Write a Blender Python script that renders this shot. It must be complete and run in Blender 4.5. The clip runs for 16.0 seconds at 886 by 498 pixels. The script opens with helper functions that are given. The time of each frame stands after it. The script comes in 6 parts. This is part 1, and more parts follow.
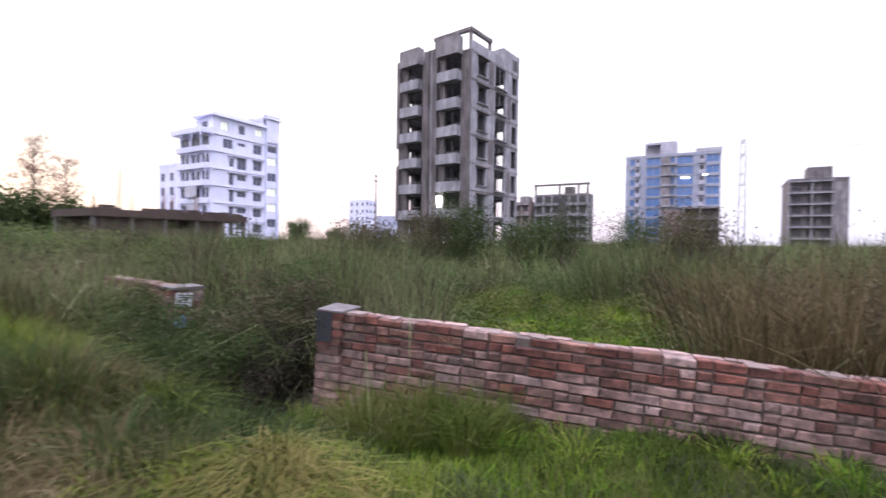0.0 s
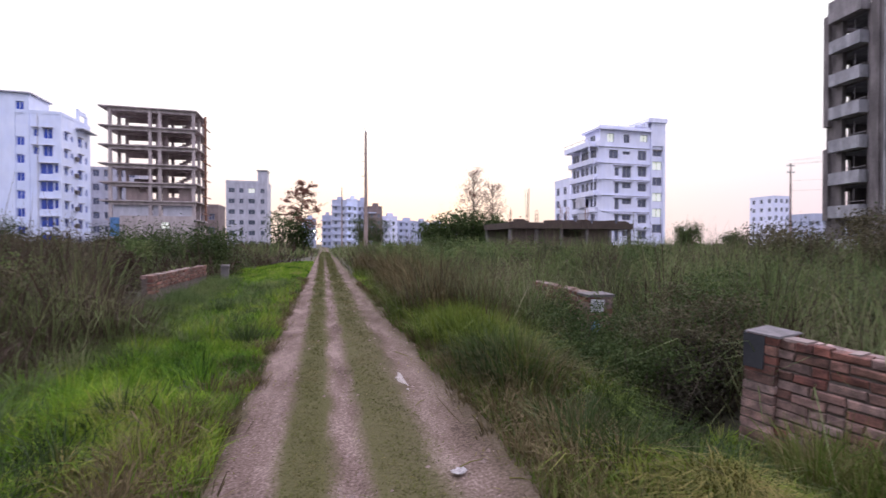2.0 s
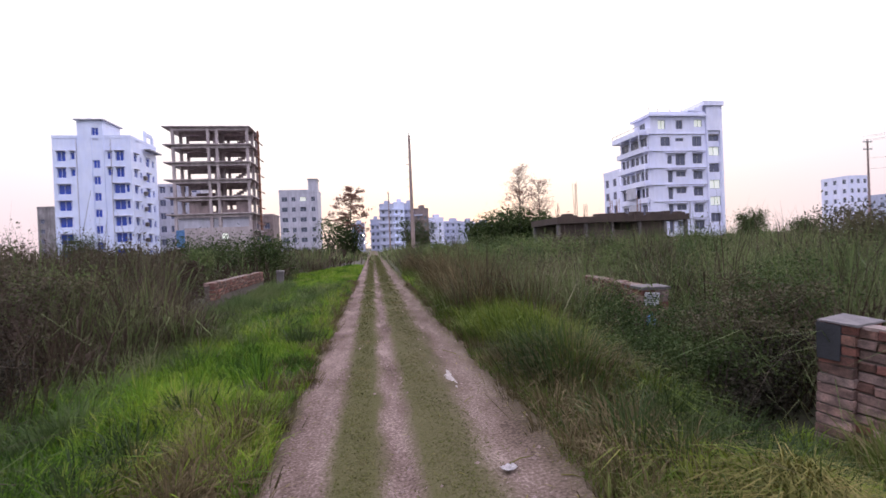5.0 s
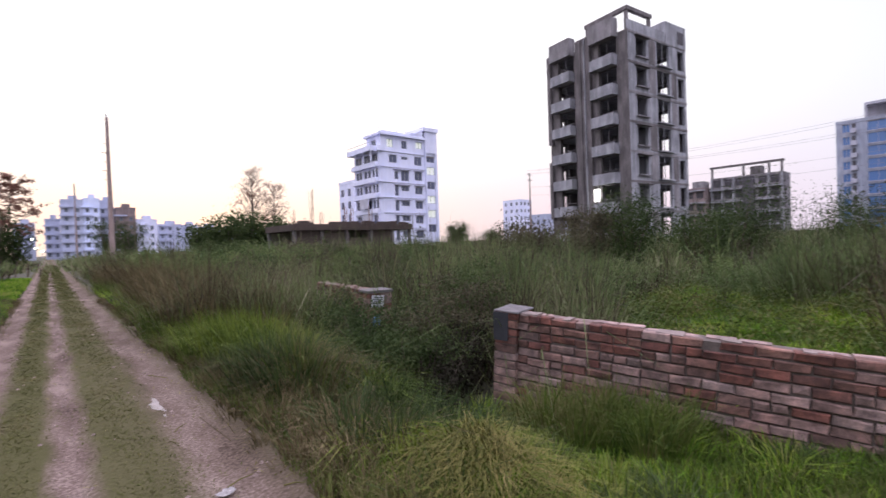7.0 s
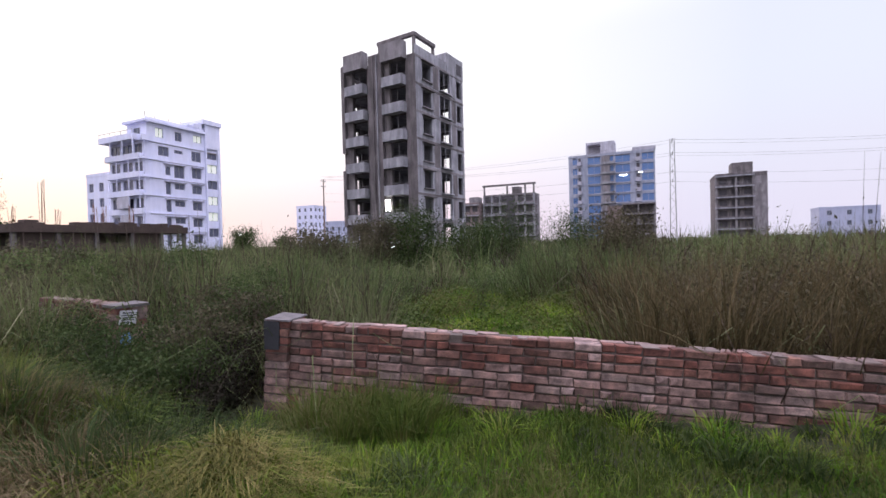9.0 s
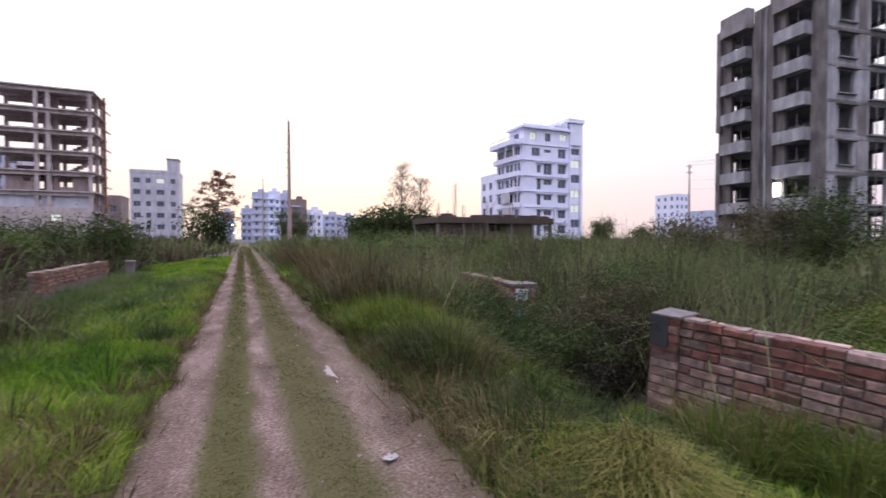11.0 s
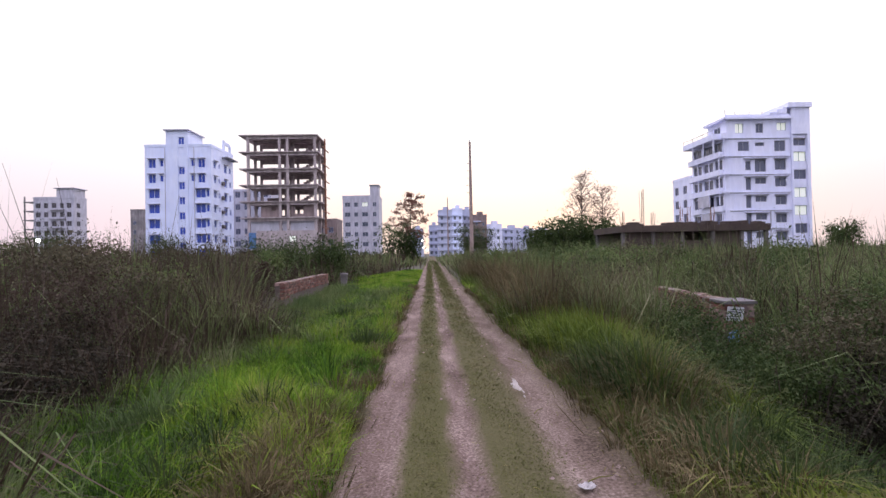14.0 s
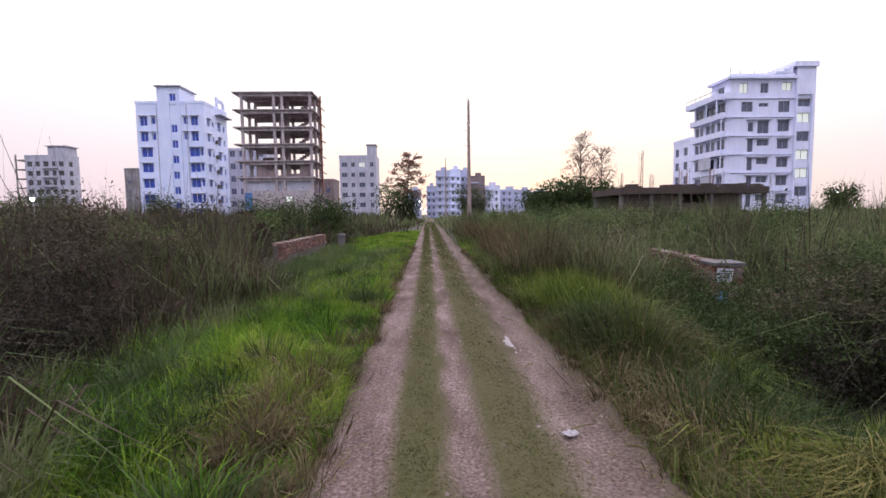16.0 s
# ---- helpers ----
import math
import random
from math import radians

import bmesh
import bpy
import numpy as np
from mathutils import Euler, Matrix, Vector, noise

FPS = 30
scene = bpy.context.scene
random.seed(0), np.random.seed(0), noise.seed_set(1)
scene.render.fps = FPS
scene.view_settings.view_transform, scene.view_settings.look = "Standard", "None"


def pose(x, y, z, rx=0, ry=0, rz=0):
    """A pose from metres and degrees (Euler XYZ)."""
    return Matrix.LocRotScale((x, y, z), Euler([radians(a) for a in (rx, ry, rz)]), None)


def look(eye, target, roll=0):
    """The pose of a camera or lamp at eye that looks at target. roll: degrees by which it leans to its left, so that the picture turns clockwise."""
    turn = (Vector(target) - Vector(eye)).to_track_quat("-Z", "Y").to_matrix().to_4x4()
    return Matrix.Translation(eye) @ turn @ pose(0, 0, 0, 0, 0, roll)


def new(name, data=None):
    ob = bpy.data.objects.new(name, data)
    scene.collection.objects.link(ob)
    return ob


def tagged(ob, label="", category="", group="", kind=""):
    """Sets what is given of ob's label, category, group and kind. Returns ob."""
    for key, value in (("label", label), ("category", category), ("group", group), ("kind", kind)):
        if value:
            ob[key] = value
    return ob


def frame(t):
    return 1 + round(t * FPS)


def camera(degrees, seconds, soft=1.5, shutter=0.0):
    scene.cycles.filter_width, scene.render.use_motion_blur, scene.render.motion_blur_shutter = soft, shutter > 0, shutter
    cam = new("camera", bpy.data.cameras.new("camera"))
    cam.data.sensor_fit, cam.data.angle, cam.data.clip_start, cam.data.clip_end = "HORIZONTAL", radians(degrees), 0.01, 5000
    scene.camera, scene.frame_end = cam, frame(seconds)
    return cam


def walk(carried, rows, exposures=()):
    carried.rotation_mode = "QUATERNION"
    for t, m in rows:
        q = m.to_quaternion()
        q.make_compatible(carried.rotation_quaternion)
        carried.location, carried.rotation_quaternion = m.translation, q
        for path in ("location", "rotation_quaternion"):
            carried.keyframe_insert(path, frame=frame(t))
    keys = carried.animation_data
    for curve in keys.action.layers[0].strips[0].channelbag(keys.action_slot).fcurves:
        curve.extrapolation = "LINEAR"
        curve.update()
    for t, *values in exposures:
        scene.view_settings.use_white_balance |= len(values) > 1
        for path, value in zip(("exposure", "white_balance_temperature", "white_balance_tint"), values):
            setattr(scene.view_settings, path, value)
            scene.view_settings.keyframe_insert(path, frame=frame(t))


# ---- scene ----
cam = camera(87.8, 16.0, soft=1.5, shutter=0.3)
PATH = [
    (0, (0.124, -0.09, 1.223), (1.852, 0.916, 1.189), 0.8),
    (0.5, (-0.203, -0.01, 1.274), (1.26, 1.354, 1.243), 1.2),
    (1, (-0.214, 0.065, 1.262), (0.917, 1.715, 1.242), 1.2),
    (1.5, (-0.249, -0.104, 1.322), (0.534, 1.736, 1.31), 0.6),
    (2, (-0.268, -0.082, 1.315), (0.236, 1.853, 1.294), 0.0),
    (2.5, (-0.268, -0.069, 1.297), (0.019, 1.91, 1.273), -0.4),
    (3, (-0.274, -0.064, 1.306), (-0.09, 1.928, 1.286), -0.8),
    (3.2, (-0.273, -0.075, 1.308), (-0.111, 1.919, 1.283), -1.0),
    (5.3, (-0.218, -0.076, 1.278), (0.18, 1.884, 1.26), -2.4),
    (5.5, (-0.214, -0.07, 1.273), (0.261, 1.873, 1.248), -2.2),
    (6, (-0.204, -0.072, 1.272), (0.495, 1.802, 1.248), -2.1),
    (6.5, (-0.165, -0.119, 1.283), (0.855, 1.601, 1.258), -2.3),
    (7, (-0.176, -0.138, 1.28), (1.126, 1.38, 1.25), -2.0),
    (7.5, (-0.184, -0.189, 1.272), (1.311, 1.14, 1.25), -1.8),
    (8, (-0.185, -0.363, 1.285), (1.517, 0.686, 1.267), -1.9),
    (8.2, (-0.187, -0.437, 1.284), (1.573, 0.514, 1.272), -1.7),
    (10.3, (-0.198, -0.223, 1.299), (1.051, 1.338, 1.247), -0.6),
    (10.5, (-0.209, -0.194, 1.287), (0.894, 1.474, 1.238), -0.7),
    (11, (-0.285, -0.088, 1.271), (0.513, 1.745, 1.226), -0.1),
    (11.5, (-0.36, -0.019, 1.255), (0.149, 1.915, 1.202), 0.4),
    (12, (-0.353, -0.006, 1.263), (-0.007, 1.964, 1.222), -0.2),
    (12.5, (-0.341, -0.006, 1.276), (-0.121, 1.982, 1.251), -0.7),
    (13, (-0.324, 0.007, 1.268), (-0.204, 2.003, 1.255), -1.0),
    (13.5, (-0.326, -0.006, 1.271), (-0.246, 1.993, 1.271), -1.0),
    (14, (-0.332, -0.013, 1.273), (-0.276, 1.986, 1.291), -1.1),
    (14.5, (-0.36, -0.015, 1.264), (-0.289, 1.984, 1.275), -0.9),
    (15, (-0.391, -0.032, 1.256), (-0.294, 1.965, 1.222), -0.3),
    (15.5, (-0.375, -0.076, 1.26), (-0.237, 1.916, 1.14), 0.5),
    (16, (-0.311, -0.083, 1.271), (-0.248, 1.91, 1.121), -0.8),
]
# the turns between the measured stretches
PATH += [
    (4.0, (-0.262, -0.078, 1.302), (-0.140, 1.918, 1.282), -1.4),
    (4.7, (-0.240, -0.078, 1.290), (-0.014, 1.909, 1.270), -2.0),
    (8.8, (-0.190, -0.460, 1.286), (1.640, 0.346, 1.262), -1.5),
    (9.4, (-0.192, -0.370, 1.292), (1.560, 0.592, 1.254), -1.0),
]
PATH.sort(key=lambda row: row[0])
walk(cam, [(t, look(eye, target, roll)) for t, eye, target, roll in PATH], [(0, 0.64), (0.5, 0.28), (1.6, 0.16), (5.3, 0.14), (8.2, 0.14), (11.0, 0.10), (14.2, 0.10), (15.0, -0.11), (15.5, -0.12), (16, 0.05)])
ZENITH = (2.70, 2.54, 3.20)

# ---- light ----
SUN_HEAD = 10.0  # compass heading of the glow, degrees to the right of the track
world = bpy.data.worlds.new("dusk_sky")
scene.world = world
world.use_nodes = True
wn, wl = world.node_tree.nodes, world.node_tree.links
wn.clear()
w_out = wn.new("ShaderNodeOutputWorld")
w_bg = wn.new("ShaderNodeBackground")
w_sky = wn.new("ShaderNodeTexSky")
w_sky.sky_type = "NISHITA"
w_sky.sun_disc = False
w_sky.sun_elevation = radians(4.0)
w_sky.sun_rotation = radians(SUN_HEAD)
w_sky.dust_density = 3.0
w_geo = wn.new("ShaderNodeTexCoord")
w_sep = wn.new("ShaderNodeSeparateXYZ")
wl.new(w_geo.outputs["Generated"], w_sep.inputs[0])
# thin dusk haze: pale overhead, pink low down, warm towards the set sun, lavender away from it
w_dot = wn.new("ShaderNodeVectorMath")
w_dot.operation = "DOT_PRODUCT"
w_dot.inputs[1].default_value = (math.sin(radians(SUN_HEAD)), math.cos(radians(SUN_HEAD)), 0.0)
wl.new(w_geo.outputs["Generated"], w_dot.inputs[0])
w_side = wn.new("ShaderNodeValToRGB")
w_side.color_ramp.elements[0].position = 0.1
w_side.color_ramp.elements[0].color = (0.74, 0.70, 0.86, 1)
w_side.color_ramp.elements[1].position = 0.98
w_side.color_ramp.elements[1].color = (0.98, 0.80, 0.70, 1)
el = w_side.color_ramp.elements.new(0.72)
el.color = (0.90, 0.71, 0.78, 1)
wl.new(w_dot.outputs["Value"], w_side.inputs[0])
w_mid = wn.new("ShaderNodeValToRGB")
w_mid.color_ramp.elements[0].position = 0.0
w_mid.color_ramp.elements[0].color = (0.76, 0.79, 0.92, 1)
w_mid.color_ramp.elements[1].position = 0.95
w_mid.color_ramp.elements[1].color = (1.22, 1.17, 1.17, 1)
el = w_mid.color_ramp.elements.new(0.62)
el.color = (1.06, 1.04, 1.07, 1)
wl.new(w_dot.outputs["Value"], w_mid.inputs[0])


def sky_layer(low, high, below, above):
    """Blends two sky colours between two heights."""
    rise = wn.new("ShaderNodeMapRange")
    rise.interpolation_type = "SMOOTHSTEP"
    rise.inputs["From Min"].default_value, rise.inputs["From Max"].default_value = low, high
    wl.new(w_sep.outputs["Z"], rise.inputs["Value"])
    mix = wn.new("ShaderNodeMix")
    mix.data_type = "RGBA"
    mix.clamp_result = False
    wl.new(rise.outputs[0], mix.inputs[0])
    wl.new(below, mix.inputs[6])
    if isinstance(above, tuple):
        mix.inputs[7].default_value = (*above, 1)
    else:
        wl.new(above, mix.inputs[7])
    return mix.outputs[2]


w_low = sky_layer(0.0, 0.30, w_side.outputs[0], w_mid.outputs[0])
w_all = sky_layer(0.38, 0.85, w_low, ZENITH)
w_add = wn.new("ShaderNodeMix")
w_add.data_type = "RGBA"
w_add.blend_type = "ADD"
w_add.clamp_result = False
w_add.inputs[0].default_value = 0.008
wl.new(w_all, w_add.inputs[6])
wl.new(w_sky.outputs[0], w_add.inputs[7])
wl.new(w_add.outputs[2], w_bg.inputs[0])
w_bg.inputs[1].default_value = 1.0
wl.new(w_bg.outputs[0], w_out.inputs[0])

sun = new("sun", bpy.data.lights.new("sun", "SUN"))
sun.data.energy = 0.5
sun.data.angle = radians(25)
sun.data.color = (1.0, 0.80, 0.66)
sun.matrix_world = look((0, 0, 0), (-math.sin(radians(SUN_HEAD)), -math.cos(radians(SUN_HEAD)), -0.12))


# ---- materials ----
def nodes_of(name):
    m = bpy.data.materials.new(name)
    m.use_nodes = True
    nt = m.node_tree
    return m, nt.nodes, nt.links, nt.nodes["Principled BSDF"]


def ramp(n, stops):
    r = n.new("ShaderNodeValToRGB")
    e = r.color_ramp.elements
    e[0].position, e[0].color = stops[0][0], (*stops[0][1], 1)
    e[1].position, e[1].color = stops[-1][0], (*stops[-1][1], 1)
    for p, c in stops[1:-1]:
        k = e.new(p)
        k.color = (*c, 1)
    return r


def rough_surface(name, dark, light, scale=3.0, fine=40.0, rough=0.85, bump=0.25, metallic=0.0, stain=0.0, vary=0.0, lo=0.3, hi=0.7):
    """Two scales of noise between two colours, with a bump; stain: dark vertical streaks; vary: brightness by object."""
    m, n, l, p = nodes_of(name)
    tc = n.new("ShaderNodeTexCoord")
    big, small = n.new("ShaderNodeTexNoise"), n.new("ShaderNodeTexNoise")
    big.inputs["Scale"].default_value, small.inputs["Scale"].default_value = scale, fine
    big.inputs["Detail"].default_value = 5
    small.inputs["Detail"].default_value = 3
    for t in (big, small):
        l.new(tc.outputs["Object"], t.inputs["Vector"])
    mx = n.new("ShaderNodeMath")
    mx.operation = "MULTIPLY_ADD"
    l.new(small.outputs["Fac"], mx.inputs[0])
    mx.inputs[1].default_value = 0.35
    sub = n.new("ShaderNodeMath")
    sub.operation = "MULTIPLY_ADD"
    l.new(big.outputs["Fac"], sub.inputs[0])
    sub.inputs[1].default_value = 0.65
    sub.inputs[2].default_value = 0.0
    l.new(sub.outputs[0], mx.inputs[2])
    r = ramp(n, [(lo, dark), (hi, light)])
    l.new(mx.outputs[0], r.inputs[0])
    colour = r.outputs[0]
    if stain:
        mp = n.new("ShaderNodeMapping")
        mp.inputs["Scale"].default_value = (0.9, 0.9, 0.22)
        st = n.new("ShaderNodeTexNoise")
        st.inputs["Scale"].default_value = 1.6
        st.inputs["Detail"].default_value = 6
        l.new(tc.outputs["Object"], mp.inputs[0])
        l.new(mp.outputs[0], st.inputs["Vector"])
        sr = ramp(n, [(0.42, (1 - stain,) * 3), (0.62, (1, 1, 1))])
        l.new(st.outputs["Fac"], sr.inputs[0])
        mm = n.new("ShaderNodeMix")
        mm.data_type, mm.blend_type = "RGBA", "MULTIPLY"
        mm.inputs[0].default_value = 1.0
        l.new(colour, mm.inputs[6])
        l.new(sr.outputs[0], mm.inputs[7])
        colour = mm.outputs[2]
    if vary:
        oi = n.new("ShaderNodeObjectInfo")
        vr = ramp(n, [(0.0, (1 - vary,) * 3), (1.0, (1 + vary * 0.6,) * 3)])
        l.new(oi.outputs["Random"], vr.inputs[0])
        mm = n.new("ShaderNodeMix")
        mm.data_type, mm.blend_type = "RGBA", "MULTIPLY"
        mm.inputs[0].default_value = 1.0
        l.new(colour, mm.inputs[6])
        l.new(vr.outputs[0], mm.inputs[7])
        colour = mm.outputs[2]
    l.new(colour, p.inputs["Base Color"])
    p.inputs["Roughness"].default_value = rough
    p.inputs["Metallic"].default_value = metallic
    if bump:
        b = n.new("ShaderNodeBump")
        b.inputs["Strength"].default_value = bump
        b.inputs["Distance"].default_value = 0.02
        l.new(mx.outputs[0], b.inputs["Height"])
        l.new(b.outputs[0], p.inputs["Normal"])
    return m


def blade_material(name, stops, patch=0.6, lucent=0.3, single_tone=0.55, contrast=1.5):
    """Grass: colour by blade, shifted in patches over the ground; some light passes through."""
    m, n, l, p = nodes_of(name)
    g = n.new("ShaderNodeNewGeometry")
    tc = n.new("ShaderNodeTexCoord")
    nz = n.new("ShaderNodeTexNoise")
    nz.inputs["Scale"].default_value = patch
    nz.inputs["Detail"].default_value = 3
    l.new(tc.outputs["Object"], nz.inputs["Vector"])
    a = n.new("ShaderNodeMath")
    a.operation = "MULTIPLY_ADD"
    l.new(g.outputs["Random Per Island"], a.inputs[0])
    a.inputs[1].default_value = single_tone
    b = n.new("ShaderNodeMath")
    b.operation = "MULTIPLY_ADD"
    l.new(nz.outputs["Fac"], b.inputs[0])
    b.inputs[1].default_value = contrast
    lump = n.new("ShaderNodeTexNoise")
    lump.inputs["Scale"].default_value = patch * 4.3
    lump.inputs["Detail"].default_value = 2
    l.new(tc.outputs["Object"], lump.inputs["Vector"])
    c = n.new("ShaderNodeMath")
    c.operation = "MULTIPLY_ADD"
    l.new(lump.outputs["Fac"], c.inputs[0])
    c.inputs[1].default_value = 0.7
    c.inputs[2].default_value = -0.88 + 0.5 * (0.55 - single_tone) - 0.5 * (contrast - 1.5)
    l.new(c.outputs[0], b.inputs[2])
    l.new(b.outputs[0], a.inputs[2])
    r = ramp(n, stops)
    l.new(a.outputs[0], r.inputs[0])
    l.new(r.outputs[0], p.inputs["Base Color"])
    p.inputs["Roughness"].default_value = 0.7
    p.inputs["Specular IOR Level"].default_value = 0.12
    tr = n.new("ShaderNodeBsdfTranslucent")
    l.new(r.outputs[0], tr.inputs[0])
    mix = n.new("ShaderNodeMixShader")
    mix.inputs[0].default_value = lucent
    l.new(p.outputs[0], mix.inputs[1])
    l.new(tr.outputs[0], mix.inputs[2])
    l.new(mix.outputs[0], n["Material Output"].inputs[0])
    return m


def glass_pane(name, tint, rough=0.08):
    m, n, l, p = nodes_of(name)
    p.inputs["Base Color"].default_value = (*tint, 1)
    p.inputs["Roughness"].default_value = rough
    p.inputs["Specular IOR Level"].default_value = 0.6
    return m


def glow(name, colour, strength):
    m, n, l, p = nodes_of(name)
    p.inputs["Base Color"].default_value = (0.8, 0.8, 0.8, 1)
    p.inputs["Emission Color"].default_value = (*colour, 1)
    p.inputs["Emission Strength"].default_value = strength
    return m


M_SOIL = rough_surface("dry_soil", (0.13, 0.095, 0.083), (0.29, 0.22, 0.20), 2.5, 45, 0.95, 0.6)
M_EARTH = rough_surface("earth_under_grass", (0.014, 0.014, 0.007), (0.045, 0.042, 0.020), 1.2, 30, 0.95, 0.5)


def brick_material(name, tones):
    """Each brick its own tone, blotched and worn."""
    m, n, l, p = nodes_of(name)
    oi = n.new("ShaderNodeObjectInfo")
    tc = n.new("ShaderNodeTexCoord")
    add = n.new("ShaderNodeVectorMath")
    add.operation = "ADD"
    l.new(tc.outputs["Object"], add.inputs[0])
    l.new(oi.outputs["Location"], add.inputs[1])
    tone = ramp(n, tones)
    l.new(oi.outputs["Random"], tone.inputs[0])
    blotch, grit = n.new("ShaderNodeTexNoise"), n.new("ShaderNodeTexNoise")
    blotch.inputs["Scale"].default_value, grit.inputs["Scale"].default_value = 11, 90
    blotch.inputs["Detail"].default_value = 6
    for t in (blotch, grit):
        l.new(add.outputs[0], t.inputs["Vector"])
    damp = n.new("ShaderNodeTexNoise")
    damp.inputs["Scale"].default_value = 1.9
    damp.inputs["Detail"].default_value = 5
    l.new(add.outputs[0], damp.inputs["Vector"])
    r0 = ramp(n, [(0.34, (0.62, 0.62, 0.62)), (0.50, (1.05, 1.05, 1.05)), (0.68, (1.4, 1.4, 1.42))])
    l.new(damp.outputs["Fac"], r0.inputs[0])
    r1 = ramp(n, [(0.30, (0.42, 0.40, 0.40)), (0.5, (0.9, 0.9, 0.9)), (0.70, (1.45, 1.35, 1.32))])
    l.new(blotch.outputs["Fac"], r1.inputs[0])
    r2 = ramp(n, [(0.3, (0.75, 0.75, 0.75)), (0.7, (1.2, 1.2, 1.2))])
    l.new(grit.outputs["Fac"], r2.inputs[0])
    c = tone.outputs[0]
    for r in (r0, r1, r2):
        mm = n.new("ShaderNodeMix")
        mm.data_type, mm.blend_type = "RGBA", "MULTIPLY"
        mm.inputs[0].default_value = 1.0
        l.new(c, mm.inputs[6])
        l.new(r.outputs[0], mm.inputs[7])
        c = mm.outputs[2]
    l.new(c, p.inputs["Base Color"])
    p.inputs["Roughness"].default_value = 0.92
    b = n.new("ShaderNodeBump")
    b.inputs["Strength"].default_value = 0.6
    b.inputs["Distance"].default_value = 0.012
    l.new(blotch.outputs["Fac"], b.inputs["Height"])
    l.new(b.outputs[0], p.inputs["Normal"])
    return m


M_BRICK = brick_material("fired_brick", [(0.0, (0.105, 0.042, 0.034)), (0.3, (0.155, 0.060, 0.044)), (0.55, (0.130, 0.068, 0.055)), (0.8, (0.20, 0.105, 0.080)), (1.0, (0.09, 0.055, 0.048))])
M_BRICK_PALE = brick_material("bleached_brick", [(0.0, (0.175, 0.112, 0.097)), (0.35, (0.215, 0.145, 0.128)), (0.6, (0.150, 0.088, 0.074)), (0.85, (0.26, 0.188, 0.172)), (1.0, (0.15, 0.108, 0.095))])
M_MORTAR = rough_surface("weathered_mortar", (0.055, 0.044, 0.038), (0.14, 0.112, 0.10), 14, 80, 0.95, 0.5)
M_COPING = rough_surface("pale_mortar", (0.12, 0.092, 0.082), (0.25, 0.195, 0.178), 7, 60, 0.95, 0.4)
M_BLACK = rough_surface("black_painted_render", (0.008, 0.009, 0.012), (0.03, 0.031, 0.038), 8, 50, 0.7, 0.3)
M_CAP = rough_surface("grey_mortar_cap", (0.06, 0.055, 0.058), (0.16, 0.145, 0.148), 8, 50, 0.9, 0.4)
# M_CONC and M_CONC_L carry the lilac cast of distance haze in their grey
M_CONC = rough_surface("raw_concrete", (0.185, 0.172, 0.185), (0.34, 0.315, 0.33), 0.55, 5, 0.9, 0.15, stain=0.35)
M_CONC_P = rough_surface("pinkish_concrete", (0.36, 0.305, 0.315), (0.54, 0.465, 0.475), 0.6, 6, 0.9, 0.15, stain=0.25)
M_CONC_D = rough_surface("dark_concrete", (0.115, 0.102, 0.105), (0.225, 0.200, 0.205), 0.5, 5, 0.9, 0.15, stain=0.4)
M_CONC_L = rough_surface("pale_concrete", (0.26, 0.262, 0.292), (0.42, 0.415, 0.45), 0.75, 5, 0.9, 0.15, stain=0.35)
M_WHITE = rough_surface("white_house_paint", (0.66, 0.69, 0.90), (0.80, 0.81, 0.96), 0.4, 8, 0.7, 0.05, stain=0.08)
# white paint with the sky's lavender-blue fill light mixed into its colour
M_BLUEW = rough_surface("sky_tinted_white_paint", (0.60, 0.67, 0.92), (0.74, 0.79, 0.97), 0.4, 8, 0.7, 0.05, stain=0.06)
# lightened and blued: distance haze is mixed into this grey
M_GREYP = rough_surface("grey_house_paint", (0.41, 0.41, 0.49), (0.55, 0.54, 0.62), 0.3, 6, 0.8, 0.05, stain=0.2)
M_BLUEP = rough_surface("blue_grey_house_paint", (0.30, 0.33, 0.42), (0.42, 0.44, 0.53), 0.3, 6, 0.8, 0.05, stain=0.2)
M_BRICKW = rough_surface("far_brickwork", (0.185, 0.140, 0.138), (0.30, 0.235, 0.232), 0.6, 7, 0.9, 0.1, stain=0.25)
# pale blue distance haze put into the wall colour
M_HAZE = rough_surface("haze_tinted_far_render", (0.38, 0.42, 0.58), (0.52, 0.54, 0.68), 0.2, 4, 0.9, 0.0, stain=0.1)
# shade of unlit rooms as a dark colour, for panes and flat panels
M_DARKIN = rough_surface("interior_shade_colour", (0.05, 0.048, 0.055), (0.11, 0.10, 0.11), 0.7, 6, 0.95, 0.0)
M_PANE = glass_pane("dark_window_glass", (0.10, 0.11, 0.17), 0.2)
M_PANE_B = glass_pane("blue_window_glass", (0.02, 0.06, 0.42), 0.2)
M_CURTAIN = glass_pane("blue_curtain_glass", (0.10, 0.19, 0.40), 0.15)
M_PANE_G = glass_pane("grey_window_glass", (0.10, 0.12, 0.16))
M_FRAME = rough_surface("window_frame_paint", (0.25, 0.26, 0.32), (0.38, 0.38, 0.44), 3, 30, 0.5, 0.0)
M_LIT = glow("lit_window", (0.80, 0.90, 0.62), 0.35)
M_LAMP = glow("white_lamp", (1.0, 1.0, 0.97), 9.0)
M_BAND = rough_surface("dark_brown_concrete", (0.035, 0.025, 0.021), (0.085, 0.06, 0.05), 0.6, 6, 0.9, 0.1)
M_RUST = rough_surface("rusty_steel", (0.14, 0.06, 0.035), (0.30, 0.14, 0.09), 5, 60, 0.85, 0.2)
M_STEEL = rough_surface("galvanised_steel", (0.30, 0.30, 0.33), (0.45, 0.45, 0.48), 4, 40, 0.6, 0.05, metallic=0.3)
